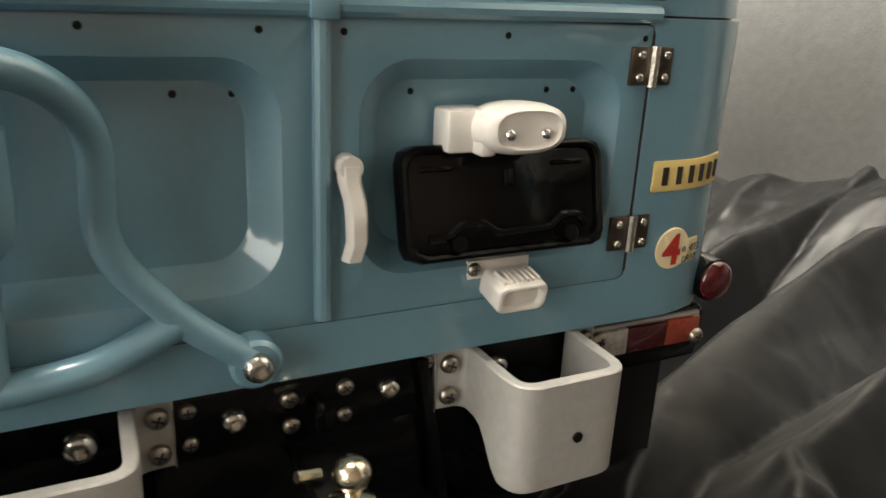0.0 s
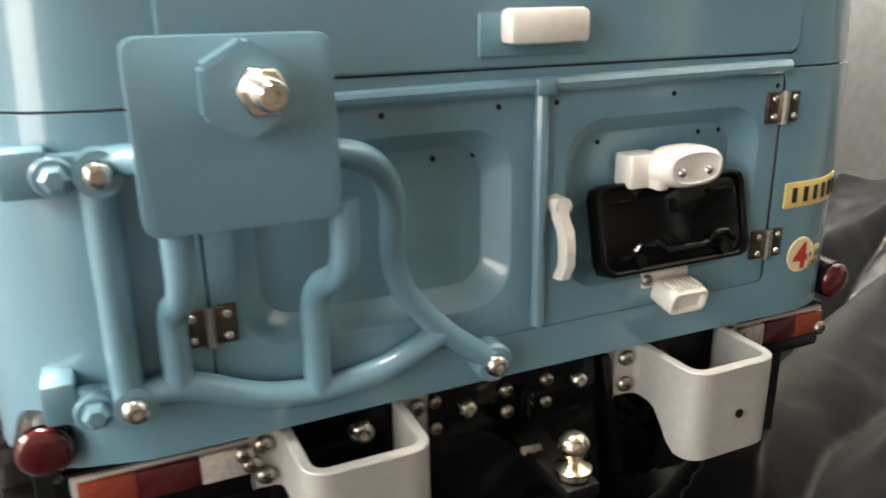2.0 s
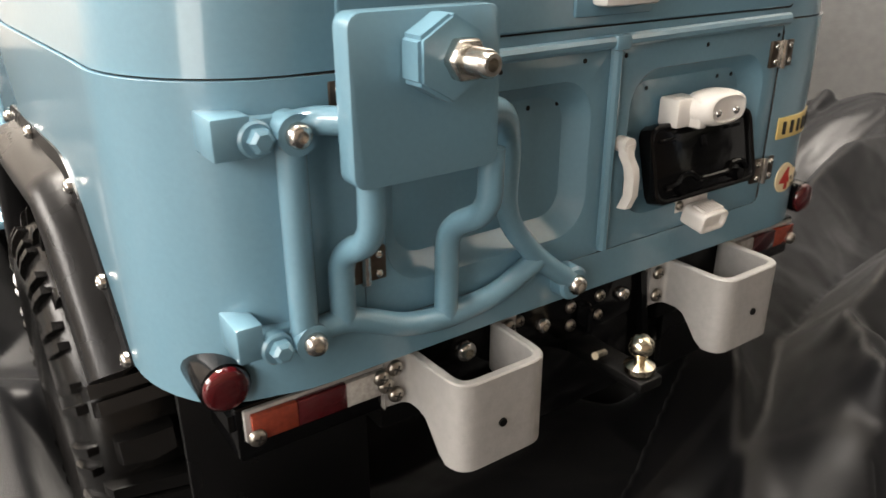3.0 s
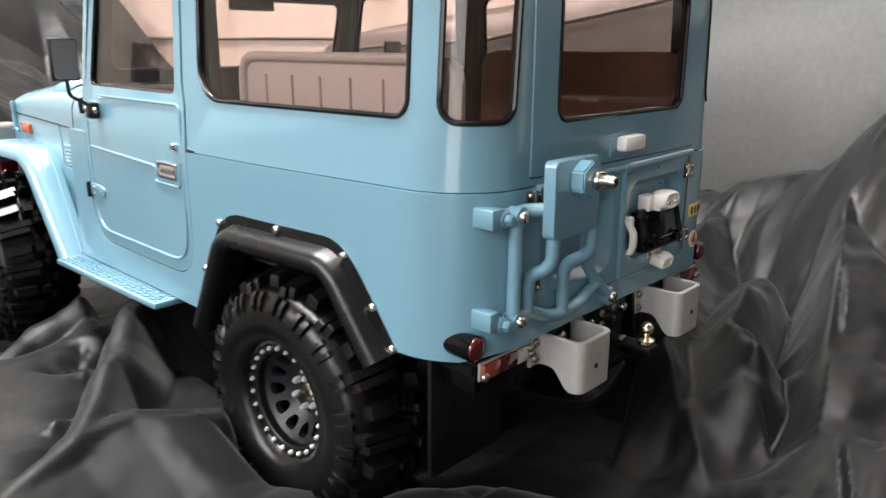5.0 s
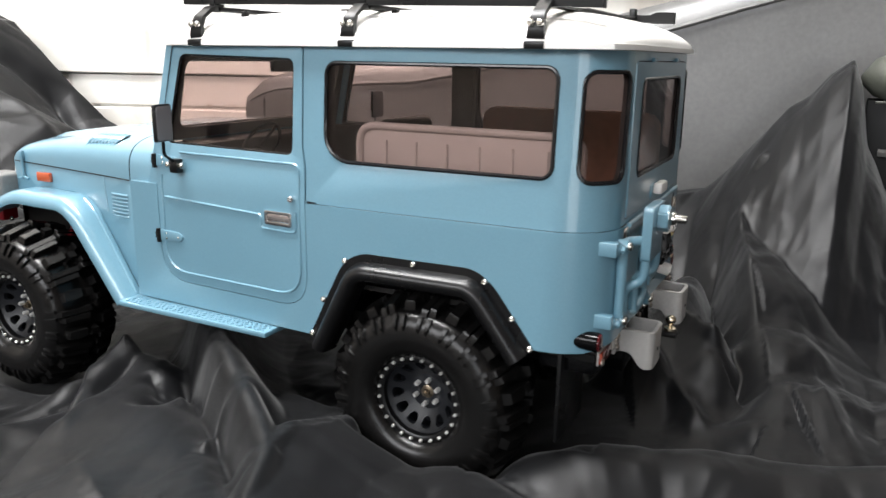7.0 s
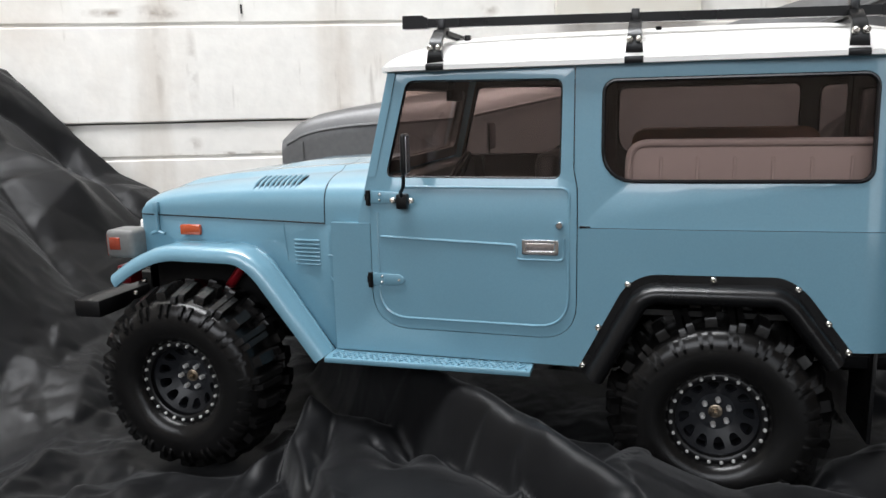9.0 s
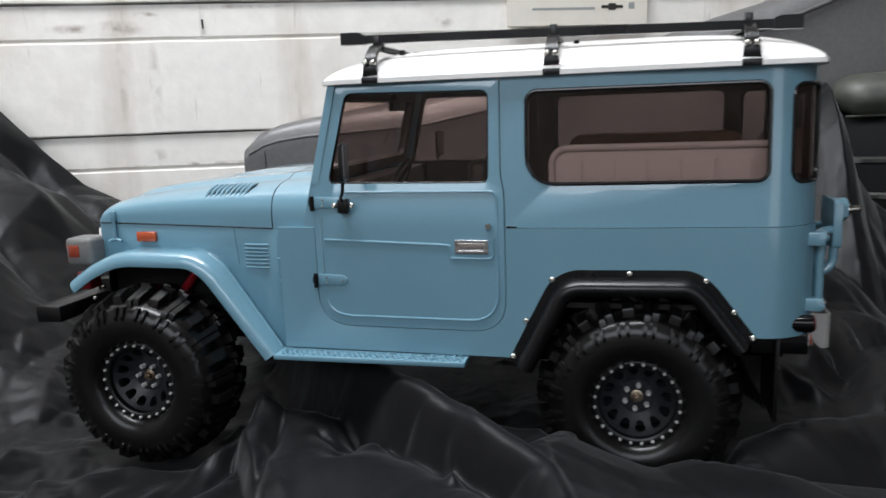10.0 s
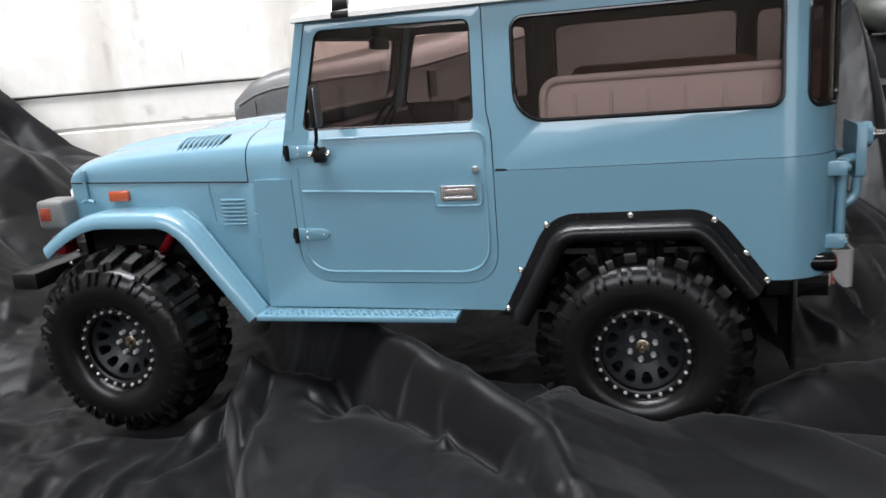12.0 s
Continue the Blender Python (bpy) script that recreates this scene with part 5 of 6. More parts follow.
for z, zb, yb in ((1.420, 1.418, -0.802), (1.066, 1.048, -0.818)):
    bm = new_box(BACK - 0.06, BACK + 0.028, -0.866, yb, z - 0.034, z + 0.034, 0.005)
    box(bm, BACK - 0.02, BACK + 0.016, yb - 0.01, -0.735, zb - 0.026, zb + 0.026, 0.008)
    block = part("mount_block", bm, PAINT, carrier, "blue mounting block")
    bm = bmesh.new()
    lathe(bm, [(0.030, 0.0), (0.030, 0.018), (0.026, 0.022), (0.0, 0.022)], 18, Matrix.Translation((BACK + 0.012, -0.797, zb - 0.003)) @ Matrix.Rotation(radians(-90), 4, "Z"))
    hexagon(bm, BACK + 0.030, BACK + 0.056, -0.794, zb - 0.003, 0.021, tip=0.006)
    part("painted_bolt", bm, PAINT, block)
    lathe_bm = bmesh.new()
    lathe(lathe_bm, [(0.034, 0.0), (0.034, 0.05), (0.0, 0.05)], 20, Matrix.Translation((TX - 0.025, -0.738, zb)) @ Matrix.Rotation(radians(-90), 4, "Z"))
    part("collar", lathe_bm, PAINT, block)
    piece("bolt", SCREW_L, block, at(TX + 0.025, -0.738, zb, 0, 0, REAR) @ Matrix.Scale(0.85, 4))
bm = bmesh.new()
lathe(bm, [(0.0, 0.0), (0.040, 0.0), (0.040, 0.055), (0.034, 0.062), (0.0, 0.062)], 22, Matrix.Translation((TX - 0.045, -0.106, 0.984)) @ Matrix.Rotation(radians(-90), 4, "Z"))
end = part("collar", bm, PAINT, carrier)
piece("bolt", SCREW_L, end, at(TX + 0.018, -0.106, 0.984, 0, 0, REAR) @ Matrix.Scale(0.9, 4))

# ---- inside the cab ----
cab = new("cab_interior")
cab.parent = truck
tagged(cab, label="dark cab with grey side benches and brown seats")
part("cab_floor", new_box(-1.84, 0.74, -0.86, 0.86, 1.02, 1.05), DARK, cab)
part("dashboard", new_box(-1.86, -1.66, -0.86, 0.86, 1.52, 1.74, 0.03), DARK, cab)
for s in (-1, 1):
    y = s * 0.83
    loop = [(p.x, p.y) for p in fillet([(-0.48, 1.10, 0), (0.76, 1.10, 0), (0.76, 1.932, 0), (-0.48, 1.932, 0)], [0, 0, 0.10, 0.10], 6, True)]
    bm = panel(loop, thick=0.04, edge=0.012, fmap=lambda u, z, d=0.0: Vector((u, y - s * d, z)))
    tube(bm, [(p.x, y + s * 0.006, p.y) for p in fillet([(-0.47, 1.20, 0), (-0.47, 1.922, 0), (0.75, 1.922, 0), (0.75, 1.20, 0)], 0.10, 6)], 0.020, 10)
    ribs = []
    for k in range(6):
        x = -0.31 + k * 0.178
        ribs.append(new_box(x - 0.008, x + 0.008, min(y - s * 0.004, y + s * 0.012), max(y - s * 0.004, y + s * 0.012), 1.50, 1.850, 0.004))
    part("side_bench", bm, [BENCH if s < 0 else BROWN] * 2, cab, "grey ribbed bench back" if s < 0 else "brown padded bench back")
    for rib in ribs:
        part("rib", rib, BENCH if s < 0 else BROWN, cab)
    bm = new_box(-0.40, 0.80, min(s * 0.45, s * 0.80), max(s * 0.45, s * 0.80), 1.30, 1.42, 0.04, 3)
    part("bench_cushion", bm, BROWN, cab, "brown bench cushion")
    bm = new_box(-1.30, -0.90, min(s * 0.15, s * 0.72), max(s * 0.15, s * 0.72), 1.25, 1.42, 0.05, 3)
    box(bm, -0.98, -0.84, min(s * 0.15, s * 0.72), max(s * 0.15, s * 0.72), 1.38, 1.86, 0.05, 3, Matrix.Identity(4))
    part("front_seat", bm, DARK, cab, "dark front seat")
    part("pillar", new_box(-0.735, -0.60, min(s * 0.86, s * 0.92), max(s * 0.86, s * 0.92), 1.50, 2.30, 0.01), INNER, cab)
bm = bmesh.new()
wheel_at = Matrix.Translation((-1.50, -0.42, 1.70)) @ Matrix.Rotation(radians(-62), 4, "Y")
tube(bm, [wheel_at @ Vector((0.17 * math.cos(w), 0.17 * math.sin(w), 0)) for w in [2 * math.pi * k / 32 for k in range(32)]], 0.011, 8, closed=True)
for k in range(3):
    w = 2 * math.pi * k / 3 + 0.5
    tube(bm, [wheel_at @ Vector((0, 0, 0)), wheel_at @ Vector((0.17 * math.cos(w), 0.17 * math.sin(w), 0))], 0.009, 8)
tube(bm, [(-1.50, -0.42, 1.70), (-1.68, -0.42, 1.60)], 0.018, 8)
part("steering_wheel", bm, FRAME_BLACK, cab, "thin black steering wheel")
bm = new_box(-1.62, -1.58, -0.16, 0.14, 2.16, 2.235, 0.012)
box(bm, -1.64, -1.60, -0.02, 0.02, 2.22, 2.31)
part("rear_view_mirror", bm, FRAME_BLACK, cab)
bm = bmesh.new()
tube(bm, [(-1.35, -0.10, 1.35), (-1.40, -0.10, 1.78)], 0.010, 8)
lathe(bm, [(0.0, -0.02), (0.022, 0.0), (0.0, 0.02)], 10, Matrix.Translation((-1.40, -0.10, 1.79)))
part("gear_lever", bm, FRAME_BLACK, cab)
# ---- the room: siding wall, poster, seat back, cloth ----
WALL_A, WALL_TURN = Vector((-4.97, 2.40, 0.0)), math.atan(0.404)
WALL_U = Vector((math.cos(WALL_TURN), math.sin(WALL_TURN), 0))
WALL_N = Vector((math.sin(WALL_TURN), -math.cos(WALL_TURN), 0))


def wall_point(u, z, out=0.0):
    """On the siding wall: u along it from its reference point, out towards the room."""
    return WALL_A + WALL_U * u + WALL_N * out + Vector((0, 0, z))


bm = bmesh.new()
rings(bm, [[wall_point(u, z, o) for u, o in ((-13, -0.30), (17, -0.30), (17, -1.2), (-13, -1.2))] for z in (-3.5, 21.0)])
wall_back = tagged(part("wall_back", bm, PLASTER, None), "white painted timber siding wall, weathered", "wall", kind="structure")
random.seed(4)
# Each board: a stepped face with a lip at its foot, slightly uneven.
for row in range(17):
    foot = 3.41 - 1.38 * 4 + 1.38 * row - 0.0
    cuts = [-13.0, 11.0 + 2 * (row % 3), 17.0]
    for a, b in zip(cuts, cuts[1:]):
        bm = bmesh.new()
        loops = []
        n = max(4, int((b - a) / 0.35))
        for k in range(n + 1):
            u = a + 0.006 + (b - a - 0.012) * k / n
            wob = 0.012 * noise.noise(Vector((u * 0.8, row * 3.1, 0)))
            lip = 0.010 * noise.noise(Vector((u * 2.1, row * 5.3, 7)))
            sec = [(foot + wob, -0.30), (foot + wob + lip, 0.004), (foot + 0.015 + wob + lip, 0.014), (foot + 0.97 + wob, -0.010), (foot + 0.990 + wob, -0.034), (foot + 1.005 + wob, -0.036), (foot + 1.025 + wob, -0.014), (foot + 1.36, -0.024), (foot + 1.36, -0.30)]
            loops.append([wall_point(u, z, o) for z, o in sec])
        rings(bm, loops)
        part("siding_board", bm, SIDING, wall_back, smooth=25)

bm = bmesh.new()
rings(bm, [[wall_point(0.47 + 0.25 * (z - 3.15) * -0.1 + a, z, o) for a, o in ((-0.012, 0.0), (0.012, 0.0), (0.010, 0.012), (-0.010, 0.012))] for z in (3.13, 3.17, 3.225)])
part("nail_scar", bm, INK, wall_back, "small dark scar in the paint")

# Poster: a yellowed page on the wall.
poster = thing("poster", "yellowed magazine page with small print and dark emblem", "poster")
PU0 = (Vector((-1.41, 3.838, 0)) - WALL_A).dot(WALL_U)
PW = 1.655


def sheet(u0, u1, z0, z1, out, thick, name, mat, parent, label="", bend=0.0):
    bm = bmesh.new()
    n = 10 if bend else 1
    loops = []
    for k in range(n + 1):
        u = u0 + (u1 - u0) * k / n
        o = out + bend * math.sin(math.pi * 2.2 * (u - PU0) / PW) * 0.5
        loops.append([wall_point(u, z0, o), wall_point(u, z1, o), wall_point(u, z1, o + thick), wall_point(u, z0, o + thick)])
    rings(bm, loops)
    return part(name, bm, mat, parent, label)


sheet(PU0, PU0 + PW, 3.075, 5.30, 0.060, 0.045, "page", PAPER, poster)
random.seed(11)
for z in [3.42 + 0.042 * k for k in range(18)]:
    for c0, c1 in ((0.14, 0.50), (0.56, 0.98), (1.06, 1.42)):
        if c0 < 0.2 or z > 3.46:
            end = c1 - (random.random() * 0.18 if random.random() < 0.3 else 0)
            sheet(PU0 + c0, PU0 + end, z, z + 0.016, 0.1055, 0.001, "text_line", GREY_INK, poster)
sheet(PU0 + 0.28, PU0 + 1.02, 3.245, 3.272, 0.1055, 0.001, "text_line", GREY_INK, poster)
sheet(PU0 + 1.10, PU0 + 1.36, 3.258, 3.290, 0.1055, 0.002, "emblem", INK, poster, "dark bar emblem")
sheet(PU0 + 1.185, PU0 + 1.275, 3.236, 3.312, 0.1060, 0.002, "emblem", INK, poster)
sheet(PU0 + 1.43, PU0 + 1.50, 3.245, 3.318, 0.1055, 0.001, "print_mark", GREY_INK, poster)
sheet(PU0 + 0.14, PU0 + 1.42, 4.30, 5.15, 0.1055, 0.001, "picture_panel", GREY_INK, poster)

# Seat back behind the cloth: a wide padded back whose top rises to one side.
seat = thing("armchair_back", "dark grey leather seat back with piped seam, half covered by cloth", "armchair")


def smooth_step(a, b, x):
    t = max(0.0, min(1.0, (x - a) / (b - a)))
    return t * t * (3 - 2 * t)


def back_top(x):
    return float(np.interp(x, [-4.05, -3.98, -3.9, -3.68, -3.4, -2.2, -0.6, 0.0, 0.3, 0.9, 1.33, 1.7, 2.5, 3.6, 6.0], [1.80, 1.88, 1.93, 1.99, 2.03, 2.10, 2.42, 2.58, 2.66, 2.85, 2.97, 3.11, 3.42, 3.9, 4.3]))


def back_y(x):
    return 2.36 + (x + 4.0) * 0.265


bm = bmesh.new()
loops = []
for k in range(61):
    x = -4.05 + 9.5 * k / 60
    t, y = back_top(x), back_y(x)
    pin = min(1.0, max(0.25, (x + 4.05) / 0.25)) ** 0.5
    dip = 0.03 * noise.noise(Vector((x * 0.9, 2, 0)))
    old = smooth_step(-3.7, -2.2, x)
    rise = [(0.03, 0.02), (0.08, 0.07), (0.22, 0.10), (0.44, 0.02)]
    full = [(0.10, 0.10), (0.22, 0.20), (0.36, 0.22), (0.48, 0.10)]
    crown = [(y + a0 + (a1 - a0) * old, t + (b0 + (b1 - b0) * old) * pin) for (a0, b0), (a1, b1) in zip(rise, full)]
    sec = [(y - 0.02, -1.5), (y - 0.02 + dip, 0.8), (y + dip * 0.5, t - 0.55), (y + 0.03 * old, t - 0.16), (y + 0.02 * old, t - 0.10), (y + 0.005 + 0.03 * old, t - 0.06)] + crown + [(y + 0.52, t - 0.2), (y + 0.52, -1.5)]
    loops.append([(x, a, b) for a, b in sec])
rings(bm, loops)
part("padded_back", bm, LEATHER, seat, smooth=50)
bm = bmesh.new()
tube(bm, [(x, back_y(x) + 0.015, back_top(x) - 0.085) for x in [-4.0 + 9.4 * k / 60 for k in range(61)]], 0.022, 8)
part("piping", bm, LEATHER, seat, "raised piped seam")
bm = bmesh.new()
tube(bm, [(-3.83, back_y(-3.83) - 0.01, z) for z in [0.6 + 0.12 * k for k in range(11)]], 0.008, 6)
part("stitching", bm, LEATHER, seat)


# A worn cushion bulges over the side of the seat; below it a dark gap with a crinkled silvery strip.
OLIVE = material("worn_olive_leather", (0.055, 0.058, 0.047), 0.48, grain=0.2, grain_size=50, stain=0.6, stain_size=25, stain_colour=(0.10, 0.104, 0.09), bump=0.25, bump_size=300)
FOIL = material("crinkled_foil", (0.42, 0.41, 0.39), 0.34, metal=0.85, bump=0.6, bump_size=260)
bm = bmesh.new()
loops = []
for k in range(25):
    x = 1.93 + 2.4 * k / 24
    full = min(1.0, math.sqrt(max(0.02, 1 - max(0.0, (2.24 - x) / 0.31) ** 2))) if x < 2.24 else 1.0
    wave = 0.02 * noise.noise(Vector((x * 2.3, 5, 0)))
    loops.append([(x, 3.50 - 0.34 * full * c * (1.0 + 0.05 * wave), 2.12 + 0.24 * full * (q if q > -0.75 else -0.75) + wave + 0.04 * (x - 1.7)) for c, q in [(math.cos(w), math.sin(w)) for w in [2 * math.pi * i / 24 for i in range(24)]]])
rings(bm, loops)
part("cushion", bm, OLIVE, seat, "worn olive-grey bulging cushion", 60)
bm = bmesh.new()
tube(bm, [(2.06 + 2.2 * k / 20, 3.26, 1.958 + 0.036 * k / 20) for k in range(21)], 0.012, 6)
part("piping", bm, OLIVE, seat)
# Black sheet gives the gap its shade by colour.
part("gap_lining", new_box(2.00, 4.4, 3.46, 3.60, 0.2, 1.98, 0.02), FRAME_BLACK, seat, "black sheet standing in for shade in the gap below the cushion")
for z0, rise in ((1.52, -0.02), (1.16, -0.05)):
    bm = bmesh.new()
    loops = []
    for k in range(61):
        x = 2.14 + 1.3 * k / 60
        d = 0.02 * noise.noise(Vector((x * 16, z0 * 7, 1)))
        loops.append([(x, 3.42 + d, z0 + rise * k / 60 + 0.030), (x, 3.38 + d, z0 + rise * k / 60 + 0.01 + d * 0.5), (x, 3.39 - d, z0 + rise * k / 60 - 0.030), (x, 3.45, z0 + rise * k / 60)])
    rings(bm, loops)
    part("foil_strip", bm, FOIL, seat, "crinkled silvery strip", 20)


# Cloth: one sheet over everything the truck stands on, rising behind it. All the functions below take whole arrays of x and y.
def ease(a, b, x):
    t = np.clip((x - a) / (b - a), 0.0, 1.0)
    return t * t * (3 - 2 * t)


def lattice(i, j, seed):
    """A fixed random height, -0.5 to 0.5, for each corner of a lattice."""
    v = np.sin(i * 127.1 + j * 311.7 + seed * 74.7) * 43758.5453
    return v - np.floor(v) - 0.5


def facet(x, y, size, seed):
    """Flat triangles that meet in sharp creases; about -0.5 to 0.5."""
    x, y = x / size, y / size
    k = (x + y) * 0.366025
    i, j = np.floor(x + k), np.floor(y + k)
    fu, fv = x + k - i, y + k - j
    low, high = lattice(i, j, seed), lattice(i + 1, j + 1, seed)
    a = low * (1 - fu) + lattice(i + 1, j, seed) * (fu - fv) + high * fv
    b = low * (1 - fv) + lattice(i, j + 1, seed) * (fv - fu) + high * fu
    return np.where(fu > fv, a, b)


def swell(x, y, size, seed):
    """Soft unevenness, about -0.5 to 0.5."""
    x, y = x / size, y / size
    i, j = np.floor(x), np.floor(y)
    u, v = x - i, y - j
    u, v = u * u * u * (u * (u * 6 - 15) + 10), v * v * v * (v * (v * 6 - 15) + 10)
    return (lattice(i, j, seed) * (1 - u) + lattice(i + 1, j, seed) * u) * (1 - v) + (lattice(i, j + 1, seed) * (1 - u) + lattice(i + 1, j + 1, seed) * u) * v


def turned(x, y, degrees, stretch):
    """The plan turned so that its first axis runs at this angle, and drawn out along it."""
    c, q = math.cos(radians(degrees)), math.sin(radians(degrees))
    return (c * x + q * y) / stretch, c * y - q * x


def crest(x, y, path, near, far, blunt=0.16):
    """A fold whose crest runs along a path of (x, y, height); flanks of different width fall away on either side."""
    best = np.full_like(x, -9.0)
    for (ax, ay, ha), (bx, by, hb) in zip(path, path[1:]):
        dx, dy = bx - ax, by - ay
        t = np.clip(((x - ax) * dx + (y - ay) * dy) / (dx * dx + dy * dy), 0.0, 1.0)
        d = np.hypot(x - ax - dx * t, y - ay - dy * t)
        w = np.where((x - ax) * dy - (y - ay) * dx > 0, near, far)
        q = np.sqrt((d / w) ** 2 + blunt * blunt) - blunt
        best = np.maximum(best, (ha + (hb - ha) * t) * np.exp(-1.2 * q ** 1.7))
    return best


def pinch(x, y, ax, ay, bx, by, height, width):
    """A narrow ridge (or gutter) laid over the sheet, running out at both ends."""
    dx, dy = bx - ax, by - ay
    t = ((x - ax) * dx + (y - ay) * dy) / (dx * dx + dy * dy)
    d = np.abs((x - ax) * dy - (y - ay) * dx) / math.hypot(dx, dy)
    return height * ease(-0.25, 0.2, t) * (1 - ease(0.8, 1.25, t)) * np.exp(-((np.sqrt((d / width) ** 2 + 0.04) - 0.2) ** 1.1))


def along(x, *pairs):
    return np.interp(x, pairs[0::2], pairs[1::2])


# Crests: widths of the two flanks, then x, y, height from point to point.
CLOTH_CRESTS = [
    (0.15, 0.27, [(-2.60, 0.30, 0.56), (-2.05, -0.45, 0.60), (-1.65, -0.84, 0.60), (-1.30, -1.10, 0.59), (-0.93, -1.34, 0.535)]),
    (0.20, 0.17, [(-1.10, -1.23, 0.56), (-0.93, -1.34, 0.535), (-0.60, -1.58, 0.48), (-0.42, -1.74, 0.45), (-0.28, -2.06, 0.40), (-0.12, -2.40, 0.28)]),
    (0.12, 0.30, [(-0.42, -1.74, 0.45), (-0.46, -1.50, 0.42), (-0.40, -1.28, 0.36), (-0.34, -1.08, 0.32)]),
    (0.40, 0.26, [(0.60, -1.02, 0.24), (0.86, -0.80, 0.30), (1.21, -0.62, 0.30), (1.70, -0.40, 0.26), (2.40, -0.15, 0.26)]),
    (0.60, 0.22, [(0.40, -1.20, 0.25), (0.74, -1.39, 0.28), (1.14, -1.79, 0.27), (1.90, -2.50, 0.22)]),
    (0.42, 0.15, [(0.66, 0.80, 0.32), (0.52, 1.20, 0.42), (0.39, 1.59, 0.46), (0.26, 2.16, 0.54), (0.16, 2.90, 0.72)]),
    (0.15, 0.18, [(-0.12, 1.45, 0.34), (-0.22, 2.10, 0.52), (-0.34, 3.20, 0.78)]),
    (0.18, 0.24, [(-0.35, 1.75, 0.40), (-1.30, 3.10, 0.60)]),
    (0.34, 0.22, [(0.90, 1.85, 0.56), (0.98, 1.20, 0.40), (1.25, 0.85, 0.34)]),
    (0.75, 0.22, [(1.64, 0.30, 0.16), (1.70, 0.65, 0.28), (1.49, 1.18, 0.44), (1.36, 1.75, 0.72), (1.12, 2.55, 0.92)]),
    (0.30, 0.34, [(2.60, 2.20, 0.50), (2.05, 2.45, 0.85), (1.62, 2.60, 1.36), (1.30, 2.80, 1.45)]),
]
# Narrow ridges and gutters: from x, y to x, y, height, width.
CLOTH_PINCHES = [
    (-1.80, -0.95, -1.18, -1.38, -0.10, 0.09), (-1.10, -1.42, -0.52, -1.86, -0.10, 0.08), (-1.62, -1.02, -1.60, -1.42, -0.11, 0.09), (-2.14, -0.98, -1.96, -1.80, -0.10, 0.06),
    (-6.55, 0.75, -5.95, 1.38, -0.18, 0.09), (-5.95, 1.38, -5.15, 1.35, -0.17, 0.09), (-6.20, 0.70, -5.10, 0.85, 0.14, 0.18), (-6.10, 0.45, -4.90, 0.10, -0.14, 0.12),
    (-6.60, 0.10, -4.90, -0.90, 0.18, 0.18), (-6.90, -0.70, -5.30, -2.10, 0.14, 0.14), (-7.40, 0.90, -7.60, -0.90, 0.14, 0.14), (-6.9, 1.1, -6.7, 0.0, 0.12, 0.10),
    (0.90, 1.62, 0.98, 1.12, 0.10, 0.06), (0.98, 1.12, 1.22, 0.90, 0.11, 0.06), (1.22, 0.90, 1.36, 1.08, 0.10, 0.06), (1.10, 1.05, 1.26, 1.36, 0.07, 0.05),
    (1.46, 1.20, 1.14, 2.50, 0.07, 0.05), (0.70, 0.95, 1.30, 0.25, 0.10, 0.08),
    (-1.86, -1.12, -1.66, -1.25, -0.05, 0.05), (-1.62, -1.15, -1.40, -1.30, 0.04, 0.04), (-0.96, -1.46, -0.90, -1.66, 0.07, 0.035), (-0.58, -2.42, -0.46, -2.62, -0.04, 0.03),
    (-2.10, -1.35, -1.75, -1.85, 0.035, 0.04), (-1.30, -2.10, -0.80, -2.30, 0.025, 0.05),
    (-2.45, -2.80, -2.62, -1.70, 0.09, 0.06), (-2.75, -2.60, -2.85, -1.75, 0.08, 0.06), (-2.10, -2.75, -2.25, -2.00, 0.08, 0.05), (-3.05, -2.60, -3.30, -1.70, 0.09, 0.07),
    (-3.60, -2.70, -3.75, -1.50, 0.08, 0.07), (-2.50, -1.30, -2.25, -0.80, 0.07, 0.05), (-2.35, -1.20, -2.45, -1.75, -0.09, 0.06),
]


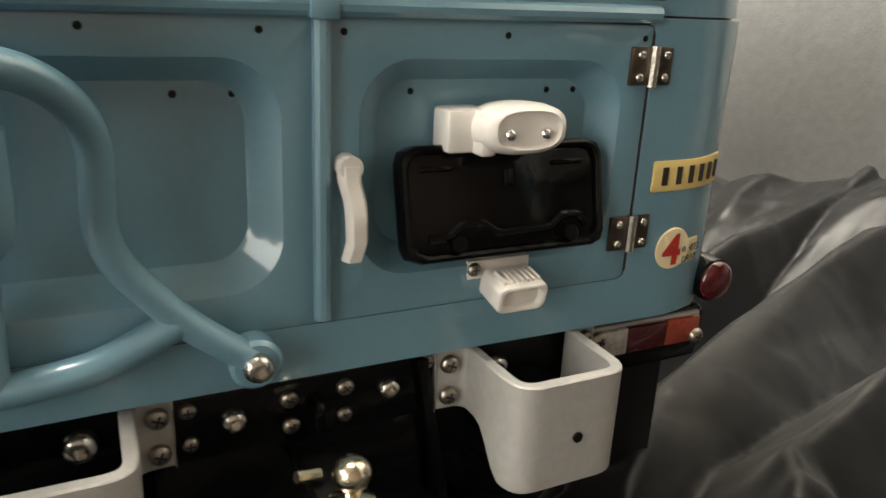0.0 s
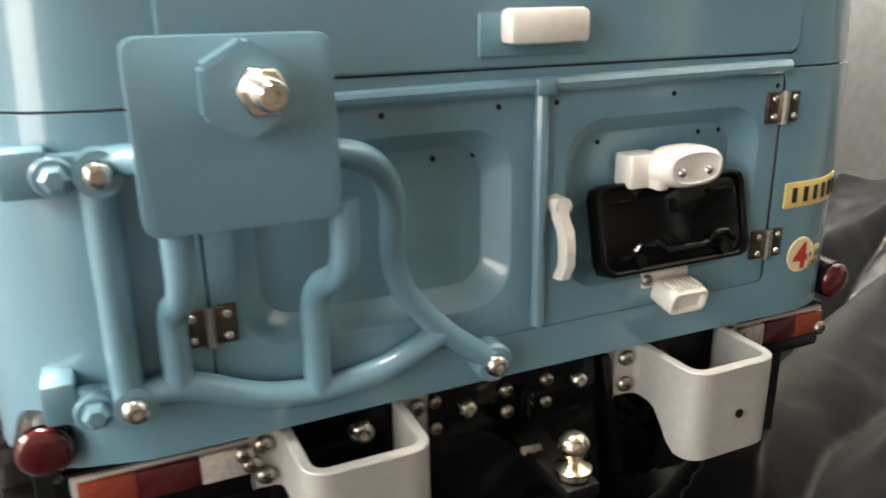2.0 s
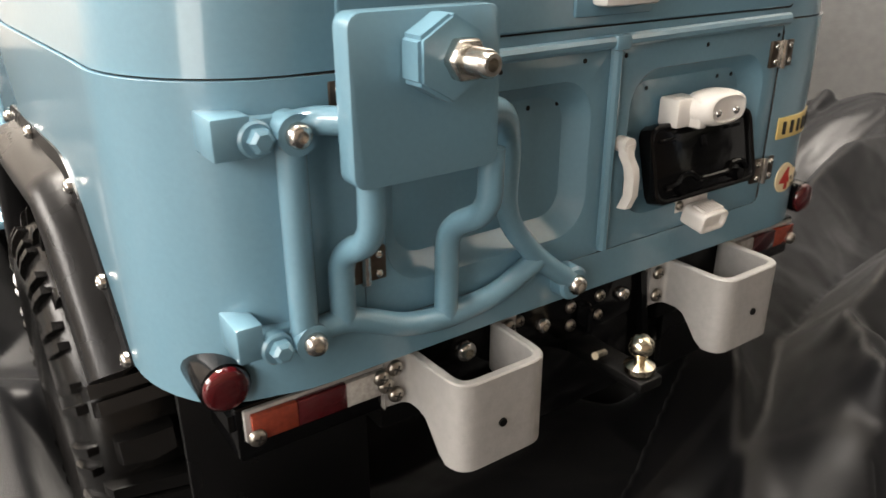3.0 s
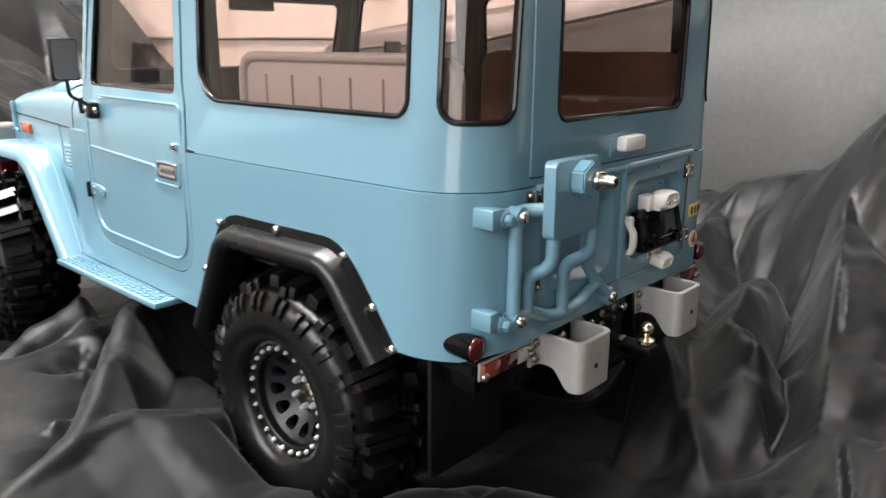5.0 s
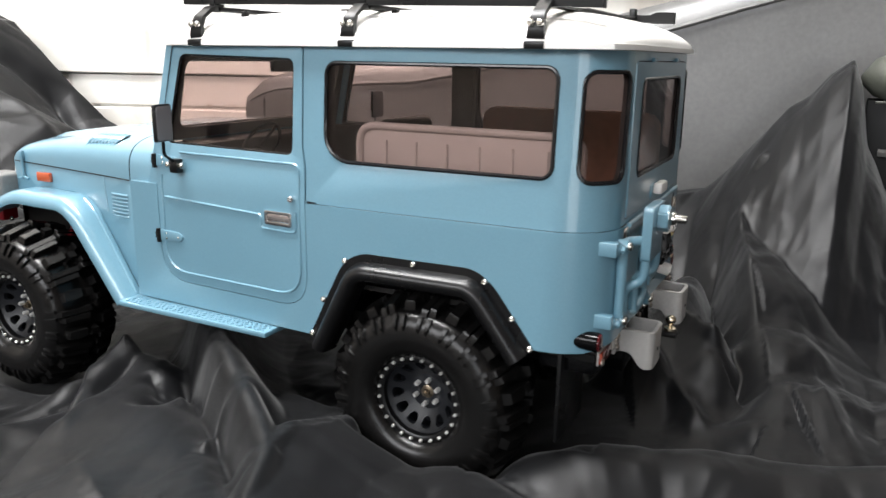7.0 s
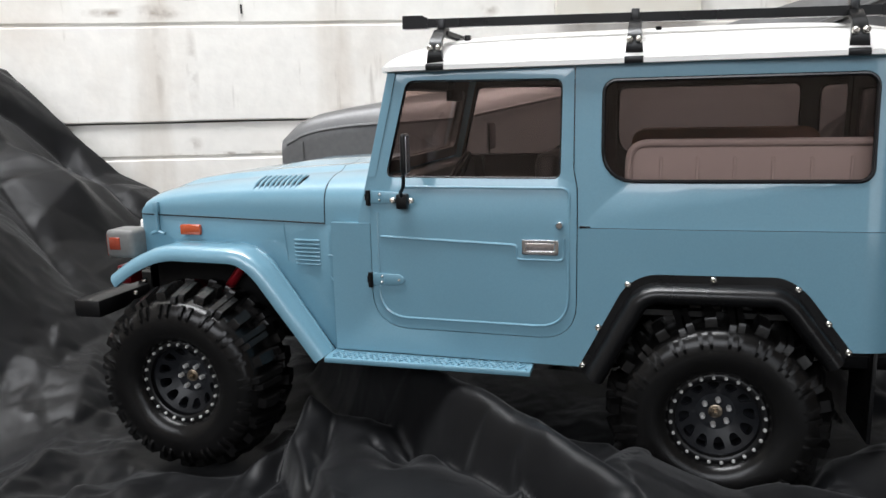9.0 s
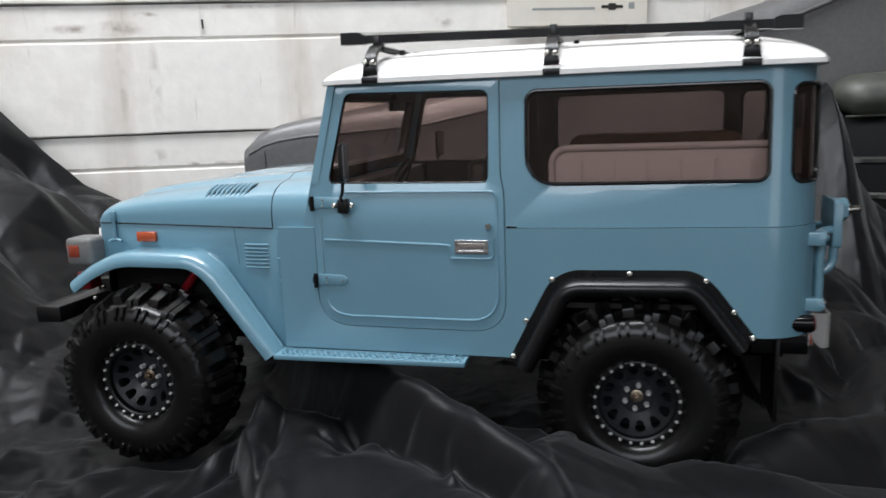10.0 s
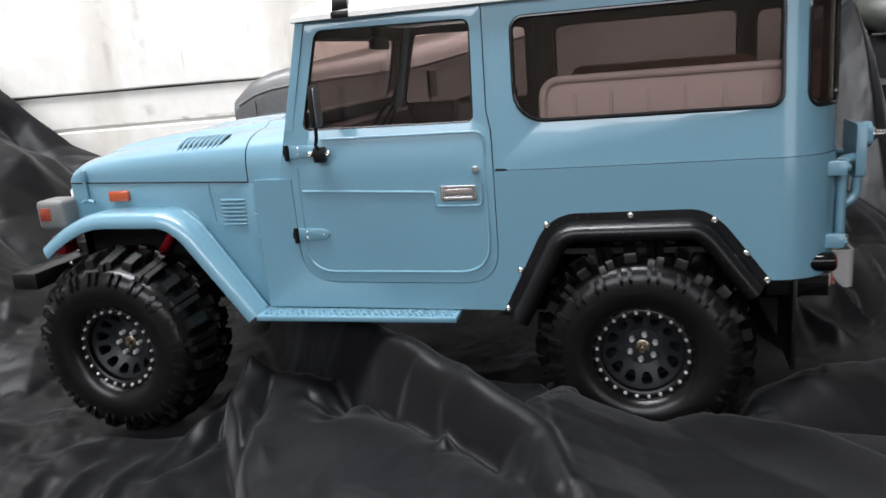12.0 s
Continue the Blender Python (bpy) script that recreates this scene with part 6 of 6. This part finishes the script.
def cloth_height(x, y):
    # Hanging over the seat behind, and the drape ahead of the bumper.
    top = along(x, -9, 2.5, -6.75, 2.5, -6.5, 2.35, -6.2, 1.9, -5.8, 1.55, -5.3, 1.25, -4.2, 0.85, -3, 0.62, -1.3, 0.58, -0.7, 0.62, -0.3, 0.74, 0.3, 0.98, 0.75, 1.22, 1.05, 1.50, 1.4, 1.90, 1.55, 2.00, 1.7, 2.20, 1.86, 2.32, 1.95, 2.10, 2.05, 1.60, 2.25, 1.20, 2.6, 0.95, 6, 0.85)
    begin = along(x, -9, -0.5, -5, 0.6, -4, 1.1, -1.2, 1.7, 0.5, 1.9, 1.1, 1.4, 1.5, 1.0, 6, 0.2)
    end = along(x, -9, 1.5, -5, 1.7, -4, 2.4, 0.5, 3.3, 6, 3.6)
    back = (top - 0.06) * ease(0.0, 1.0, (y - begin) / (end - begin))
    drape = along(x, -9, 2.55, -7.3, 2.52, -6.75, 2.55, -6.5, 2.48, -6.2, 2.15, -5.9, 1.78, -5.3, 1.33, -4.6, 0.47, -3.98, 0.0) * ease(-2.3, -0.3, y)
    base = 0.07 + np.maximum(back, drape)
    # A flat piece between the wheels, and the piece that laps over its side and is drawn up against the rear tyre.
    left = -2.34 + 0.62 * np.maximum(0.0, -1.25 - y) + 0.12 * swell(y, y * 0, 0.3, 4.0)
    lap = along(-y, 1.0, -0.40, 1.28, -0.42, 1.50, -0.46, 1.75, -0.42, 2.07, -0.28, 2.4, -0.12, 2.8, 0.05, 4.0, 0.30)
    flat_piece = (0.32 - 0.02 * (-1.5 - y) + 0.05 * swell(x, y, 0.9, 6.0)) * ease(left - 0.06, left + 0.10, x) * (1 - ease(lap - 0.02, lap + 0.05, x)) * ease(-0.74, -0.96, y)
    side_piece = (along(x - lap, -0.1, 0.46, 0.0, 0.46, 0.2, 0.39, 0.45, 0.30, 0.9, 0.26, 3.0, 0.20) * along(-y, 0.9, 0.8, 1.4, 1.0, 2.1, 1.0, 2.7, 0.75, 4.0, 0.7) + 0.04 * swell(x, y, 0.8, 2.0)) * ease(lap - 0.05, lap + 0.04, x) * ease(-0.98, -1.22, y)
    base = np.maximum(base, np.maximum(flat_piece, side_piece))
    for near, far, path in CLOTH_CRESTS:
        base = np.maximum(base, crest(x, y, path, near, far) + 0.05)
    for p in CLOTH_PINCHES:
        base = base + pinch(x, y, *p)
    # Pressed flat under the tyres.
    calm = np.full_like(x, 9.0)
    for wx, wy in ((0, -0.85), (0, 0.85), (-2.95, -1.07), (-2.95, 1.07)):
        calm = np.minimum(calm, np.hypot((x - wx) / 0.50, (y - wy) / 0.30))
    calm = ease(0.75, 1.15, calm)
    # Crumples: drawn out along the pull of the cloth, quieter on the flat pieces.
    sx, sy = x + 0.22 * swell(x, y, 1.1, 3.0), y + 0.22 * swell(x, y, 1.1, 9.0)
    middle = ease(-2.25, -1.95, x) * (1 - ease(-0.5, -0.3, x)) * (1 - ease(-0.75, -0.45, y))
    quiet = np.clip(1 - 0.66 * middle - 0.75 * (side_piece > 0.15), 0.25, 1.0) * (1 - 0.65 * ease(0.4, 0.7, x) * (1 - ease(0.1, 0.5, y))) * (1 - 0.72 * ease(-0.5, 0.0, x) * ease(0.1, 0.6, y) * (1 - ease(1.5, 2.1, y)) * (1 - ease(1.5, 2.1, x)))
    steep = ease(0.5, 1.3, base)
    u, v = turned(sx, sy, 98, 4.0)
    flow = 0.15 * facet(u, v, 0.26, 1.0) * (1 - steep)
    u, v = turned(sx, sy, 58, 4.5)
    flow = flow + steep * 0.34 * facet(u, v, 0.46, 2.0)
    u, v = turned(sx, sy, 44, 4.0)
    flow = flow + steep * 0.05 * facet(u, v, 0.20, 17.0)
    loose = 1 - 0.78 * steep
    u, v = turned(sx, sy, 30, 2.6)
    flow = flow + loose * 0.09 * facet(u, v, 0.30, 5.0)
    some = ease(-0.08, 0.12, swell(x, y, 0.7, 12.0))
    u, v = turned(sx, sy, 115, 3.0)
    flow = flow + loose * (0.25 + 0.75 * some) * (0.050 * facet(u, v, 0.14, 9.0) + 0.035 * facet(sx, sy, 0.20, 8.0))
    u, v = turned(sx, sy, 70, 2.0)
    flow = flow + some * 0.016 * facet(u, v, 0.06, 14.0)
    under = (x > -3.4) & (x < 0.9) & (y > -0.85) & (y < 0.8)
    base = base + calm * quiet * np.where(under, 0.4, 1.0) * flow
    low = np.where(x > -1.5, -0.035, 0.028)
    return base * calm + (1 - calm) * np.minimum(base, low)


def cloth_sheet():
    fine = 0.016
    xs = np.concatenate([np.arange(-11, -7.4, 0.14), np.arange(-7.4, 2.8, fine), np.arange(2.8, 7.01, 0.14)])
    ys = np.concatenate([np.arange(-7, -3.0, 0.14), np.arange(-3.0, 3.9, fine)])
    X, Y = np.meshgrid(xs, ys)
    reach = np.where(X > -4.0, 2.36 + (np.maximum(X, -4.0) + 4.0) * 0.265 + 0.10, 2.0 + 0.40 * (X + 5))
    YY = np.minimum(Y, reach)
    Z = cloth_height(X, YY)
    P = np.stack([X, YY + 0.004 * (Y - YY), Z], -1).reshape(-1, 3) * DM
    n, m = len(xs), len(ys)
    idx = (np.arange(m - 1)[:, None] * n + np.arange(n - 1)[None, :]).ravel()
    faces = np.stack([idx, idx + 1, idx + n + 1, idx + n], -1)
    me = bpy.data.meshes.new("black_cloth")
    me.from_pydata(P.tolist(), [], faces.tolist())
    me.materials.append(CLOTH)
    me.shade_smooth()
    return tagged(new("black_cloth", me), "crumpled black nylon cloth spread under and behind the truck", "cloth")


cloth_sheet()

# Table below the cloth and the closed room round it.
bm = new_box(-12, 8, -7.4, 1.4, -1.4, -1.0, 0.04)
for x in (-11.5, 7.5):
    for y in (-7.0, 1.0):
        box(bm, x - 0.25, x + 0.25, y - 0.25, y + 0.25, -3.5, -1.3)
tagged(part("table", bm, FLOOR, None), "dark wooden table under the cloth", "table")


def room_wall(name, x0, x1, y0, y1, z0, z1, mat, label, category):
    return tagged(part(name, new_box(x0, x1, y0, y1, z0, z1), mat, None), label, category, kind="structure")


room_wall("floor", -22, 22, -26, 16, -3.8, -3.5, FLOOR, "dark boarded floor", "floor")
room_wall("ceiling", -22, 22, -26, 16, 18.0, 18.4, CEILING, "plain pale ceiling", "ceiling")
room_wall("wall_left", -18.4, -18, -24, 14, -3.5, 18, PLASTER, "plain pale wall", "wall")
room_wall("wall_right", 18, 18.4, -24, 14, -3.5, 18, FLOOR, "dark brown boarded wall", "wall")
bm = panel([(-18, -3.5), (18, -3.5), (18, 18), (-18, 18)], [[(8.9, -3.48), (17.9, -3.48), (17.9, 15.2), (8.9, 15.2)], [(-16.0, 8.2), (8.3, 8.2), (8.3, 17.2), (-16.0, 17.2)]], 0.8, 0, fmap=lambda u, z, d=0.0: Vector((u, -23.2 - d, z)))
tagged(part("wall_front", bm, [PLASTER, PLASTER], None), "unseen pale wall with an added open doorway and high window", "wall", kind="structure")
# Added doorway frame, out of view, round the lamp that fills the rear.
added_doorway = thing("added_doorway", "unseen white-framed doorway added for fill light", "door", kind="structure")
for name, a, b, c, d in (("door_frame", 8.9, 9.3, -3.45, 15.2), ("door_frame", 17.5, 17.9, -3.45, 15.2), ("door_frame", 9.3, 17.5, 14.8, 15.2)):
    part(name, new_box(a, b, -23.6, -23.25, c, d, 0.03), WHITE, added_doorway)
# Added window frame, out of view, round the long fill lamp.
added_window = thing("added_window", "unseen long high white-framed window added for fill light", "window", kind="structure")
for a, b, c, d in ((-16.0, -15.5, 8.2, 17.2), (7.8, 8.3, 8.2, 17.2), (-15.5, 7.8, 8.2, 8.7), (-15.5, 7.8, 16.7, 17.2)):
    part("window_frame", new_box(a, b, -23.6, -23.25, c, d, 0.03), WHITE, added_window)
tube_lamp = thing("ceiling_lamp", "long white fluorescent ceiling tube", "lamp")
part("lamp_body", new_box(-11.2, 2.2, -5.0, -1.0, 17.6, 18.0, 0.05), WHITE, tube_lamp)
bm = bmesh.new()
tube(bm, [(-10.8, -3.0, 17.52), (1.8, -3.0, 17.52)], 0.13, 12)
part("tube", bm, LAMP_GLOW, tube_lamp, "glowing tube")
